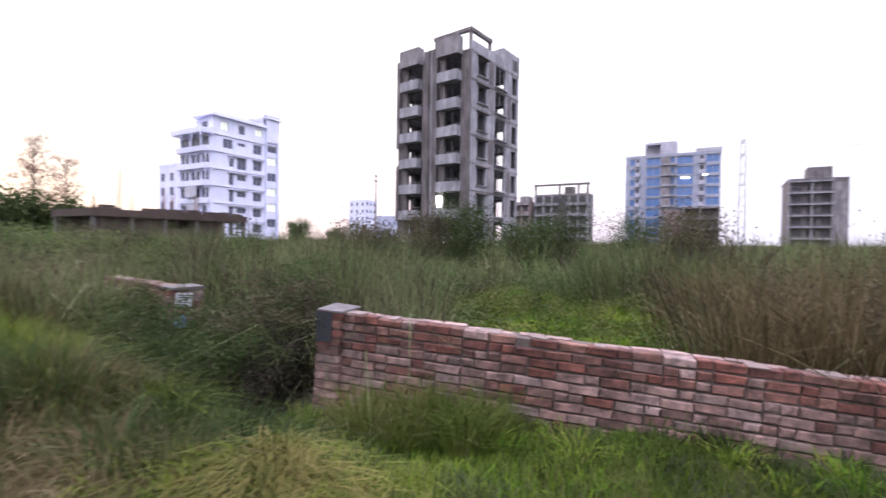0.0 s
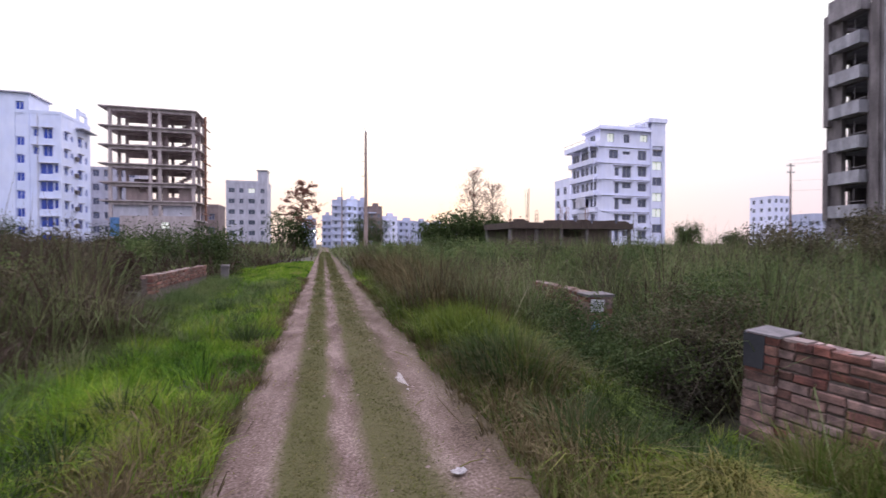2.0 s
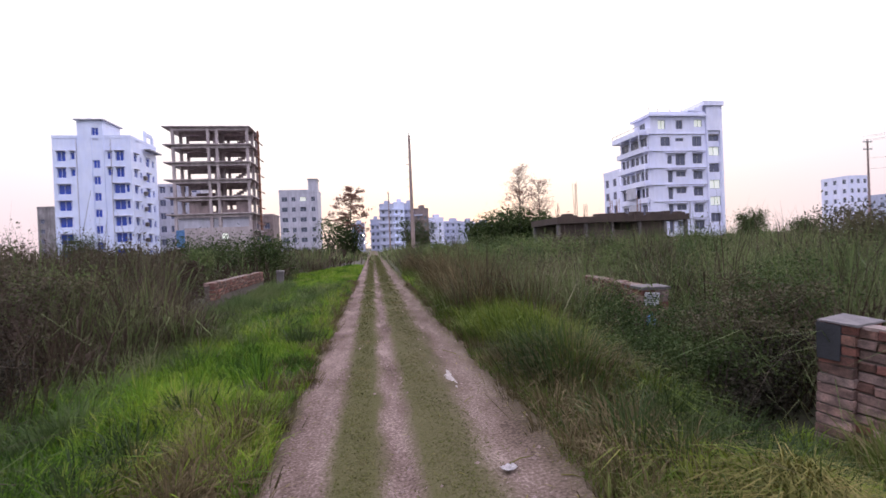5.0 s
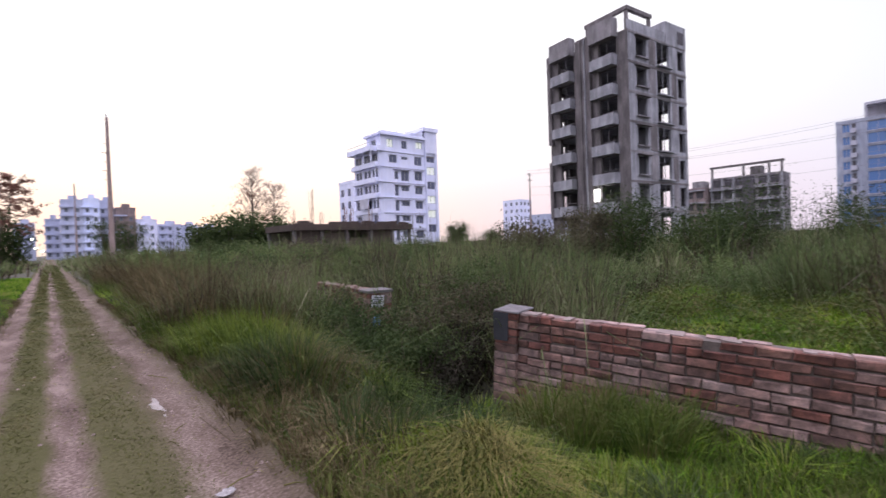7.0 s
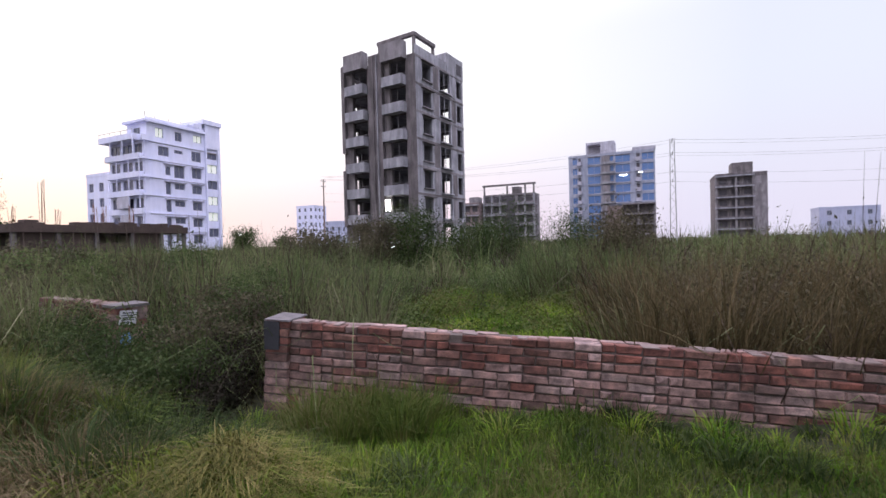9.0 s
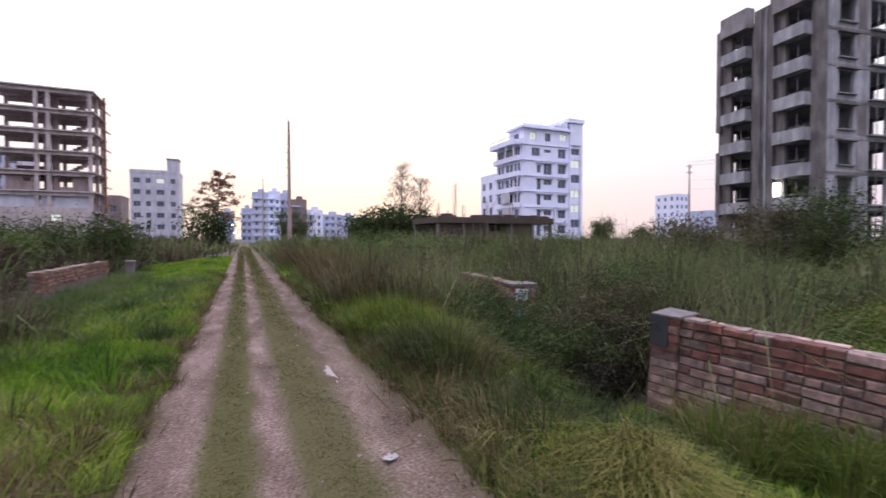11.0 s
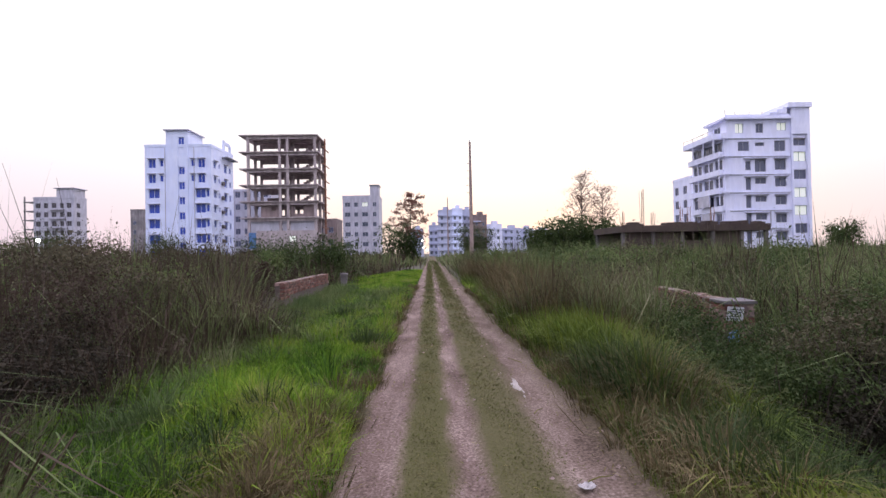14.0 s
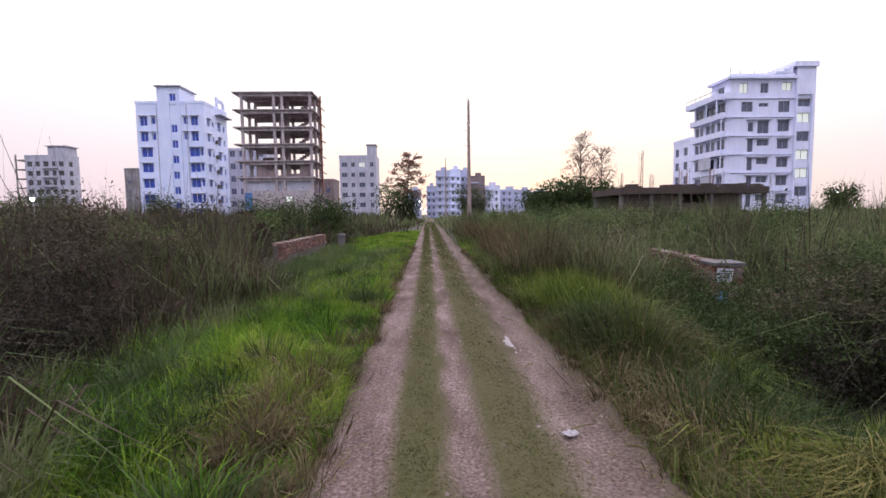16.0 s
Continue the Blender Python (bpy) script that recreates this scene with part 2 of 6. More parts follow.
M_POLE = rough_surface("spun_concrete_pole", (0.20, 0.15, 0.14), (0.36, 0.27, 0.25), 1.2, 12, 0.9, 0.1)
M_WIRE = rough_surface("dull_cable", (0.20, 0.19, 0.22), (0.30, 0.29, 0.32), 2, 20, 0.7, 0.0)
M_PAPER = rough_surface("weathered_paper", (0.32, 0.33, 0.36), (0.60, 0.60, 0.64), 14, 70, 0.8, 0.1)
M_WRAP = rough_surface("dirty_wrapper", (0.14, 0.125, 0.125), (0.36, 0.34, 0.34), 30, 90, 0.6, 0.3)
M_INK = rough_surface("faded_ink", (0.03, 0.035, 0.06), (0.08, 0.08, 0.11), 20, 90, 0.8, 0.0)
M_BLUE_RAG = rough_surface("blue_plastic", (0.04, 0.12, 0.30), (0.10, 0.22, 0.45), 10, 60, 0.5, 0.3)
M_WET = rough_surface("pale_washed_silt", (0.13, 0.11, 0.108), (0.25, 0.22, 0.218), 9, 50, 0.5, 0.15)
M_BARK = rough_surface("tree_bark", (0.05, 0.035, 0.03), (0.13, 0.095, 0.08), 3, 30, 0.9, 0.4)

GREEN = [(0, (0.017, 0.040, 0.008)), (0.22, (0.046, 0.103, 0.011)), (0.45, (0.102, 0.206, 0.018)), (0.7, (0.188, 0.281, 0.026)), (0.88, (0.226, 0.256, 0.050)), (1, (0.204, 0.194, 0.077))]
LIME = [(0, (0.031, 0.054, 0.010)), (0.4, (0.088, 0.129, 0.017)), (0.7, (0.150, 0.187, 0.029)), (1, (0.212, 0.213, 0.061))]
MIXED = [(0, (0.020, 0.036, 0.009)), (0.3, (0.049, 0.082, 0.014)), (0.55, (0.090, 0.125, 0.024)), (0.8, (0.126, 0.122, 0.045)), (1, (0.180, 0.155, 0.076))]
THICK = [(0, (0.038, 0.061, 0.026)), (0.3, (0.081, 0.117, 0.042)), (0.55, (0.133, 0.153, 0.068)), (0.8, (0.183, 0.172, 0.101)), (1, (0.244, 0.223, 0.142))]
BROWN = [(0, (0.019, 0.014, 0.010)), (0.4, (0.046, 0.033, 0.023)), (0.75, (0.070, 0.050, 0.035)), (1, (0.110, 0.081, 0.055))]
STRAW = [(0, (0.036, 0.045, 0.010)), (0.35, (0.098, 0.100, 0.022)), (0.7, (0.179, 0.153, 0.050)), (1, (0.269, 0.222, 0.096))]
DRY = [(0, (0.029, 0.027, 0.012)), (0.4, (0.074, 0.060, 0.027)), (0.75, (0.130, 0.101, 0.052)), (1, (0.206, 0.161, 0.090))]
TURF = [(0, (0.050, 0.053, 0.016)), (0.4, (0.074, 0.079, 0.022)), (0.7, (0.096, 0.093, 0.032)), (1, (0.129, 0.105, 0.052))]
G_GREEN = blade_material("lush_grass", GREEN, 0.9, 0.3, 0.5, 2.4)
G_MIXED = blade_material("mixed_grass", MIXED)
G_LIME = blade_material("yellow_green_grass", LIME, 1.1)
G_THICK = blade_material("tall_reed_grass", THICK, 0.45, 0.3, 0.28)
G_BROWN = blade_material("dry_brown_stems", BROWN, 0.4, 0.15, 0.3)
G_WEED = blade_material("dull_green_weeds", [(0.0, (0.034, 0.058, 0.022)), (0.35, (0.078, 0.118, 0.038)), (0.65, (0.128, 0.158, 0.060)), (1.0, (0.185, 0.175, 0.098))], 0.4, 0.3, 0.28)
G_DRY = blade_material("dry_tan_grass", DRY, 1.3, 0.2)
G_STRAW = blade_material("straw", STRAW, 1.2, 0.2)
G_TURF = blade_material("trodden_turf", TURF, 1.5, 0.2)
L_GREEN = blade_material("tree_leaves", [(0.0, (0.018, 0.032, 0.011)), (0.5, (0.042, 0.066, 0.020)), (1.0, (0.085, 0.10, 0.038))], 0.5, 0.25)
L_DULL = blade_material("dull_dry_leaves", [(0.0, (0.040, 0.038, 0.024)), (0.5, (0.080, 0.072, 0.042)), (1.0, (0.125, 0.105, 0.065))], 0.5, 0.25)
L_RUST = blade_material("thin_autumn_leaves", [(0.0, (0.11, 0.052, 0.042)), (0.5, (0.20, 0.10, 0.078)), (1.0, (0.30, 0.165, 0.125))], 0.5, 0.4)
# near black: the deep shade of the hollows is put into the leaf colour
L_DARK = blade_material("shade_dark_leaves", [(0.0, (0.012, 0.011, 0.008)), (0.5, (0.024, 0.021, 0.014)), (1.0, (0.048, 0.042, 0.026))], 0.8, 0.08)


# ---- mesh helpers ----
def thing(name, m, label, category, group="", kind=""):
    ob = new(name)
    ob.empty_display_size = 0.3
    ob.matrix_world = m
    return tagged(ob, label, category, group, kind)


def mesh_of(bm, name, material):
    bmesh.ops.recalc_face_normals(bm, faces=bm.faces)
    me = bpy.data.meshes.new(name)
    bm.to_mesh(me)
    bm.free()
    me.materials.append(material)
    return me


def part(name, bm, material, parent, label="", m=None):
    ob = new(name, mesh_of(bm, name, material))
    ob.parent = parent
    if m is not None:
        ob.matrix_basis = m
    return tagged(ob, label)


def shared(name, me, parent, m, label=""):
    ob = new(name, me)
    ob.parent = parent
    ob.matrix_basis = m
    return tagged(ob, label)


def single(name, bm, material, label, category, group="", kind="", m=None):
    ob = new(name, mesh_of(bm, name, material))
    if m is not None:
        ob.matrix_world = m
    return tagged(ob, label, category, group, kind)


def box(bm, x0, x1, y0, y1, z0, z1, jag=0.0):
    v = []
    for z in (z0, z1):
        for x, y in ((x0, y0), (x1, y0), (x1, y1), (x0, y1)):
            v.append(bm.verts.new((x + random.uniform(-jag, jag), y + random.uniform(-jag, jag), z + random.uniform(-jag, jag))))
    for f in ((3, 2, 1, 0), (4, 5, 6, 7), (0, 1, 5, 4), (1, 2, 6, 5), (2, 3, 7, 6), (3, 0, 4, 7)):
        bm.faces.new([v[i] for i in f])


def boxes(*dims):
    bm = bmesh.new()
    for d in dims:
        box(bm, *d)
    return bm


def tube(bm, a, b, r0, r1, sides=6):
    a, b = Vector(a), Vector(b)
    d = (b - a).normalized()
    s = d.cross(Vector((0.3, 0.9, 0.2))).normalized()
    t = d.cross(s)
    rings = []
    for p, r in ((a, r0), (b, r1)):
        rings.append([bm.verts.new(p + r * (math.cos(k * 2 * math.pi / sides) * s + math.sin(k * 2 * math.pi / sides) * t)) for k in range(sides)])
    for k in range(sides):
        bm.faces.new((rings[0][k], rings[0][(k + 1) % sides], rings[1][(k + 1) % sides], rings[1][k]))
    bm.faces.new(rings[1])
    bm.faces.new(rings[0][::-1])


def smooth01(a):
    a = np.clip(a, 0.0, 1.0)
    return a * a * (3 - 2 * a)


def wobble(x, y, s, k=0.0):
    """A soft uneven field between about -1 and 1."""
    return (np.sin(x * s + 1.7 * np.sin(y * s * 0.7 + k)) + np.sin(y * s * 1.13 + 1.3 * np.sin(x * s * 0.8 + k + 2.0)) + 0.6 * np.sin((x + y) * s * 2.1 + k * 1.7)) / 2.6


def ground_z(x, y):
    x, y = np.asarray(x, float), np.asarray(y, float)
    z = -0.42 * smooth01((x - 0.95) / 2.2) - 0.22 * smooth01((-x - 1.2) / 2.2)
    z = z - 0.40 * np.exp(-((x - 2.85) ** 2 / 0.4 + (y - 4.0) ** 2 / 0.8))
    z = z - 0.22 * np.exp(-((x - 2.0) ** 2 / 0.12 + (y - 2.75) ** 2 / 0.16)) + 0.12 * np.exp(-((x - 1.75) ** 2 / 0.25 + (y - 4.6) ** 2 / 1.6))
    off = smooth01((np.abs(x + 0.05) - 0.9) / 0.7)
    z = z + off * (0.07 * wobble(x, y, 1.9) + 0.04 * wobble(x, y, 5.0, 2.0))
    z = z + off * 0.16 * np.exp(-(((x - 1.7) * 0.8 + (y - 1.75) * 0.6) ** 2 / 0.45 + ((x - 1.7) * 0.6 - (y - 1.75) * 0.8) ** 2 / 0.12))
    return z


def track_z(x, y):
    z = 0.012 * wobble(x, y, 3.0) + 0.008 * wobble(x, y, 11.0, 1.0)
    for cx, w in ((-0.71, 0.17), (-0.14, 0.10), (0.58, 0.24)):
        z = z - 0.035 * np.exp(-(((x - cx - 0.03 * np.sin(y * 0.7 + cx * 5)) / w) ** 2))
    return z + 0.02


def sheet(name, xs, ys, zfun, material):
    X, Y = np.meshgrid(xs, ys)
    Z = zfun(X, Y)
    co = np.stack([X, Y, Z], -1).reshape(-1, 3)
    nx, ny = len(xs), len(ys)
    i = (np.arange(ny - 1)[:, None] * nx + np.arange(nx - 1)[None, :]).reshape(-1)
    quads = np.stack([i, i + 1, i + nx + 1, i + nx], -1)
    me = bpy.data.meshes.new(name)
    me.vertices.add(len(co))
    me.vertices.foreach_set("co", co.ravel())
    me.loops.add(quads.size)
    me.loops.foreach_set("vertex_index", quads.ravel().astype(np.int32))
    me.polygons.add(len(quads))
    me.polygons.foreach_set("loop_start", np.arange(0, quads.size, 4, dtype=np.int32))
    me.polygons.foreach_set("use_smooth", np.ones(len(quads), bool))
    me.update()
    me.validate()
    me.materials.append(material)
    return new(name, me)


RNG = np.random.default_rng(7)


def blades(name, xy, z, height, width, lean, material, droop=0.5, spread=None, parent=None):
    """One mesh of tapered, bent blades: two faces each. spread: the azimuths, free if left out."""
    n = len(xy)
    az = RNG.uniform(0, 2 * np.pi, n) if spread is None else spread
    h = np.broadcast_to(height, (n,)) * RNG.uniform(0.55, 1.15, n)
    w = np.broadcast_to(width, (n,)) * RNG.uniform(0.6, 1.3, n)
    ln = np.broadcast_to(lean, (n,)) * RNG.uniform(0.1, 1.2, n)
    d = np.stack([np.cos(az), np.sin(az), np.zeros(n)], -1)
    face = az + RNG.uniform(-1.4, 1.4, n) + np.pi / 2
    s = np.stack([np.cos(face), np.sin(face), np.zeros(n)], -1)
    base = np.concatenate([xy, np.broadcast_to(z, (n,))[:, None]], -1)
    up = np.array([0.0, 0, 1])
    mid = base + d * (h * ln * 0.35)[:, None] + up * (h * 0.55)[:, None]
    tip = base + d * (h * ln)[:, None] + up * (h * (1 - droop * np.clip(ln, 0, 1.2) * 0.6))[:, None]
    co = np.stack([base - s * w[:, None] * 0.5, base + s * w[:, None] * 0.5, mid + s * w[:, None] * 0.42, mid - s * w[:, None] * 0.42, tip], 1).reshape(-1, 3)
    k = (np.arange(n) * 5)[:, None]
    loops = (k + np.array([0, 1, 2, 3, 3, 2, 4])[None, :]).ravel().astype(np.int32)
    me = bpy.data.meshes.new(name)
    me.vertices.add(len(co))
    me.vertices.foreach_set("co", co.ravel())
    me.loops.add(len(loops))
    me.loops.foreach_set("vertex_index", loops)
    me.polygons.add(2 * n)
    starts = (np.arange(n) * 7)[:, None] + np.array([0, 4])[None, :]
    me.polygons.foreach_set("loop_start", starts.ravel().astype(np.int32))
    me.update()
    me.materials.append(material)
    ob = new(name, me)
    ob.parent = parent
    return ob


def leaf_cloud(name, centres, radii, count, size, material, parent, flat=0.8, label=""):
    """Small pointed leaves scattered round many twig ends."""
    c = np.asarray(centres, float)
    r = np.asarray(radii, float)
    pick = RNG.integers(0, len(c), count)
    p = c[pick] + RNG.normal(0, 1, (count, 3)) * r[pick][:, None] * np.array([1, 1, flat]) * 0.55
    a = RNG.normal(0, 1, (count, 3))
    a /= np.linalg.norm(a, axis=1)[:, None]
    b = np.cross(a, RNG.normal(0, 1, (count, 3)))
    b /= np.linalg.norm(b, axis=1)[:, None] + 1e-9
    s = (size * RNG.uniform(0.5, 1.4, count))[:, None]
    co = np.stack([p - a * s, p + b * s * 0.45, p + a * s, p - b * s * 0.45], 1).reshape(-1, 3)
    me = bpy.data.meshes.new(name)
    me.vertices.add(len(co))
    me.vertices.foreach_set("co", co.ravel())
    me.loops.add(4 * count)
    me.loops.foreach_set("vertex_index", np.arange(4 * count, dtype=np.int32))
    me.polygons.add(count)
    me.polygons.foreach_set("loop_start", np.arange(0, 4 * count, 4, dtype=np.int32))
    me.update()
    me.materials.append(material)
    ob = new(name, me)
    ob.parent = parent
    return tagged(ob, label)

# ---- ground and track ----
def spaced(lo, hi, step, far, grow=1.22):
    mid = list(np.arange(lo, hi + 1e-6, step))
    a, s = [lo], step
    while a[-1] > -far:
        s *= grow
        a.append(a[-1] - s)
    b, s = [hi], step
    while b[-1] < far:
        s *= grow
        b.append(b[-1] + s)
    return np.array(a[:0:-1] + mid + b[1:])


def under_track(x, y):
    return ground_z(x, y) - 0.07 * (1 - smooth01((np.abs(x + 0.03) - 0.84) / 0.2))


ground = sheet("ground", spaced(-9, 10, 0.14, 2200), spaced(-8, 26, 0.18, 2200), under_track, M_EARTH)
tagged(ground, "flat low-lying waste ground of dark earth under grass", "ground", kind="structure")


def track_sheet(x, y):
    e = smooth01((np.abs(x + 0.03 + 0.06 * np.sin(y * 1.3)) + 0.045 * np.sin(y * 3.7 + x * 2) + 0.03 * np.sin(y * 8.3 + 4 * x) - 0.86) / 0.15)
    return track_z(x, y) * (1 - e) + (ground_z(x, y) - 0.03) * e


M_TRACK, _n, _l, _p = nodes_of("rutted_dirt")
_tc = _n.new("ShaderNodeTexCoord")
_sx = _n.new("ShaderNodeSeparateXYZ")
_l.new(_tc.outputs["Object"], _sx.inputs[0])
_nz = _n.new("ShaderNodeTexNoise")
_nz.inputs["Scale"].default_value = 1.7
_nz.inputs["Detail"].default_value = 6
_st = _n.new("ShaderNodeMapping")
_st.inputs["Scale"].default_value = (2.0, 0.7, 1.0)
_l.new(_tc.outputs["Object"], _st.inputs["Vector"])
_l.new(_st.outputs[0], _nz.inputs["Vector"])
_nf = _n.new("ShaderNodeTexNoise")
_nf.inputs["Scale"].default_value = 55.0
_nf.inputs["Detail"].default_value = 4
_l.new(_tc.outputs["Object"], _nf.inputs["Vector"])
_soil = ramp(_n, [(0.34, (0.046, 0.032, 0.026)), (0.43, (0.094, 0.067, 0.056)), (0.52, (0.142, 0.104, 0.090)), (0.63, (0.245, 0.188, 0.168))])
_m1 = _n.new("ShaderNodeMath")
_m1.operation = "MULTIPLY_ADD"
_l.new(_nf.outputs["Fac"], _m1.inputs[0])
_m1.inputs[1].default_value = 0.52
_m2 = _n.new("ShaderNodeMath")
_m2.operation = "MULTIPLY"
_l.new(_nz.outputs["Fac"], _m2.inputs[0])
_m2.inputs[1].default_value = 0.48
_l.new(_m2.outputs[0], _m1.inputs[2])
_l.new(_m1.outputs[0], _soil.inputs[0])
# trodden strips between the ruts carry dark humus
_jit = _n.new("ShaderNodeMath")
_jit.operation = "MULTIPLY_ADD"
_l.new(_nz.outputs["Fac"], _jit.inputs[0])
_jit.inputs[1].default_value = 0.22
_l.new(_sx.outputs["X"], _jit.inputs[2])
_band = ramp(_n, [(0.0, (1, 1, 1)), (0.12, (0.9, 0.9, 0.9)), (0.16, (0, 0, 0)), (0.27, (0, 0, 0)), (0.315, (0.95, 0.95, 0.95)), (0.40, (0.95, 0.95, 0.95)), (0.445, (0, 0, 0)), (0.485, (0, 0, 0)),
                  (0.53, (0.92, 0.92, 0.92)), (0.66, (0.8, 0.8, 0.8)), (0.73, (0.1, 0.1, 0.1)), (0.79, (0.12, 0.12, 0.12)), (0.86, (0.42, 0.42, 0.42)), (0.95, (0.85, 0.85, 0.85)), (1.0, (1, 1, 1))])
_map = _n.new("ShaderNodeMapRange")
_map.inputs["From Min"].default_value = -1.1
_map.inputs["From Max"].default_value = 1.25
_l.new(_jit.outputs[0], _map.inputs["Value"])
_l.new(_map.outputs[0], _band.inputs[0])
_mixc = _n.new("ShaderNodeMix")
_mixc.data_type = "RGBA"
_l.new(_band.outputs[0], _mixc.inputs[0])
_l.new(_soil.outputs[0], _mixc.inputs[6])
_mixc.inputs[7].default_value = (0.064, 0.062, 0.026, 1)
_l.new(_mixc.outputs[2], _p.inputs["Base Color"])
_p.inputs["Roughness"].default_value = 1.0
_p.inputs["Specular IOR Level"].default_value = 0.08
_b = _n.new("ShaderNodeBump")
_b.inputs["Strength"].default_value = 0.7
_b.inputs["Distance"].default_value = 0.03
_l.new(_m1.outputs[0], _b.inputs["Height"])
_l.new(_b.outputs[0], _p.inputs["Normal"])

track = sheet("dirt_track", np.linspace(-1.08, 1.02, 70), np.concatenate([np.arange(-6, 16, 0.08), np.arange(16, 60, 0.4), np.arange(60, 330, 3.0)]), track_sheet, M_TRACK)
tagged(track, "narrow rutted dirt track with three pale wheel ruts", "dirt track", kind="structure")


# ---- brick walls ----
def brick_mesh(name, L, D, H, seed, material):
    rnd = random.Random(seed)
    bm = bmesh.new()
    box(bm, -L / 2, L / 2, 0, D, 0, H)
    for v in bm.verts:
        v.co += Vector((rnd.uniform(-1, 1) * 0.009, rnd.uniform(-1, 1) * 0.010, rnd.uniform(-1, 1) * 0.007))
    bmesh.ops.bevel(bm, geom=[e for e in bm.edges if abs(e.verts[0].co.y - e.verts[1].co.y) < D * 0.5 and e.verts[0].co.y < D * 0.5], offset=0.009, segments=1, affect="EDGES")
    return mesh_of(bm, name, material)


COURSE, BRICK_L, BRICK_H = 0.086, 0.240, 0.070
FULL = [brick_mesh("brick", BRICK_L - 0.010, 0.12, BRICK_H, s, M_BRICK if s % 5 < 3 else M_BRICK_PALE) for s in range(10)]
HALF = [brick_mesh("brick", 0.111, 0.12, BRICK_H, 50 + s, M_BRICK if s % 2 else M_BRICK_PALE) for s in range(6)]


def brick_wall(name, start, end, top0, top1, base, label, pale_below=3, gap=None, limit=300):
    """A one-brick wall from start to end (plan), its courses following the top's fall; every brick a part."""
    a, b = Vector((*start, 0)), Vector((*end, 0))
    length = (b - a).length
    yaw = math.degrees(math.atan2(b.y - a.y, b.x - a.x))
    fall = math.degrees(math.atan2(top1 - top0, length))
    wall = thing(name, Matrix.Translation((a.x, a.y, top0)) @ pose(0, 0, 0, 0, 0, yaw) @ pose(0, 0, 0, 0, -fall, 0), label, "brick wall", kind="structure")
    rows = int((top0 - base) / COURSE)
    core = bmesh.new()
    box(core, 0.01, length - 0.01, 0.022, 0.228, -rows * COURSE - 0.4, -0.02)
    part("mortar_core", core, M_MORTAR, wall, "dark weathered mortar")
    rnd = random.Random(5)
    made = 0
    for r in range(rows):
        z = -(r + 1) * COURSE + 0.008
        x = 0.0
        first = r % 2
        while x < length - 0.06:
            header = (first and x == 0.0) or rnd.random() < 0.34
            L = 0.120 if header else BRICK_L
            if x + L > length + 0.05:
                break
            if not (r == 0 and rnd.random() < 0.07 and x > 0.6) and made < limit:
                pale = rnd.random() < (0.15 if r < pale_below else 0.72)
                pool = HALF if header else FULL
                pool = [p for i, p in enumerate(pool) if ((i % 5 >= 3) if pool is FULL else (i % 2 == 0)) == pale]
                shared("brick", rnd.choice(pool), wall, pose(x + L / 2, rnd.uniform(-0.009, 0.007), z + rnd.uniform(-0.005, 0.005), rnd.uniform(-1, 1), rnd.uniform(-1.1, 1.1), rnd.uniform(-1.2, 1.2)))
                made += 1
            x += L
    # crumbled mortar left along the top
    x = 0.26
    while x < length - 0.2:
        w = rnd.uniform(0.07, 0.22)
        if rnd.random() < 0.55:
            bm = bmesh.new()
            box(bm, x, min(x + w, length), 0.006, rnd.uniform(0.09, 0.22), -0.014, rnd.uniform(-0.002, 0.008), 0.006)
            part("coping_mortar", bm, M_COPING, wall, "pale crumbled mortar")
        x += w + rnd.uniform(0.0, 0.08)
    # the far face, seen only along the top: one joined run
    back = bmesh.new()
    x = 0.0
    while x < length - 0.2:
        if rnd.random() > 0.1:
            box(back, x + 0.008, x + BRICK_L - 0.008, 0.128, 0.248, -COURSE + 0.01 + rnd.uniform(-0.006, 0.006), -0.008 + rnd.uniform(-0.01, 0.008), 0.004)
        x += BRICK_L
    tagged(part("back_course", back, M_BRICK_PALE, wall, "bleached brick tops"), kind="stuff")
    return wall, length


# the plot wall beside the track, with its black-painted end pier
W0, W1 = (3.44, 3.22), (5.02, -2.65)
plot_wall, plot_len = brick_wall("wall_east", W0, W1, 0.525, 0.13, -0.52, "low weathered red brick wall with black painted end pier", limit=420)
end_pier = part("end_pier", boxes((0.012, 0.232, -0.03, 0.318, -1.15, -0.004)), M_MORTAR, plot_wall, "brick end pier", pose(0, 0, 0.014))
rnd = random.Random(21)
for r in range(12):
    bm = bmesh.new()
    cut = 0.12 if r % 2 else 0.20
    box(bm, 0.0, 0.245, -0.045, cut - 0.004, -(r + 1) * COURSE + 0.010, -r * COURSE - 0.006, 0.007)
    part("brick", bm, M_BRICK if r < 5 else M_BRICK_PALE, end_pier)
    bm = bmesh.new()
    box(bm, 0.0, 0.245, cut + 0.004, 0.33, -(r + 1) * COURSE + 0.010, -r * COURSE - 0.006, 0.007)
    part("brick", bm, M_BRICK if r < 4 else M_BRICK_PALE, end_pier)
bm = bmesh.new()
box(bm, -0.012, 0.16, -0.058, 0.342, -0.30, -0.008, 0.012)
part("black_band", bm, M_BLACK, end_pier, "black painted render band")
bm = bmesh.new()
box(bm, -0.016, 0.262, -0.060, 0.35, -0.006, 0.013, 0.005)
part("pier_cap", bm, M_CAP, end_pier, "grey mortar capping")
bm = bmesh.new()
tube(bm, (5.02, -0.29, 0.41), (4.70, -0.66, 0.33), 0.010, 0.008, 6)
tube(bm, (4.70, -0.66, 0.33), (4.44, -0.93, 0.22), 0.008, 0.004, 6)
single("dry_stalk", bm, G_DRY, "dry stalk fallen over the brick wall", "stalk")
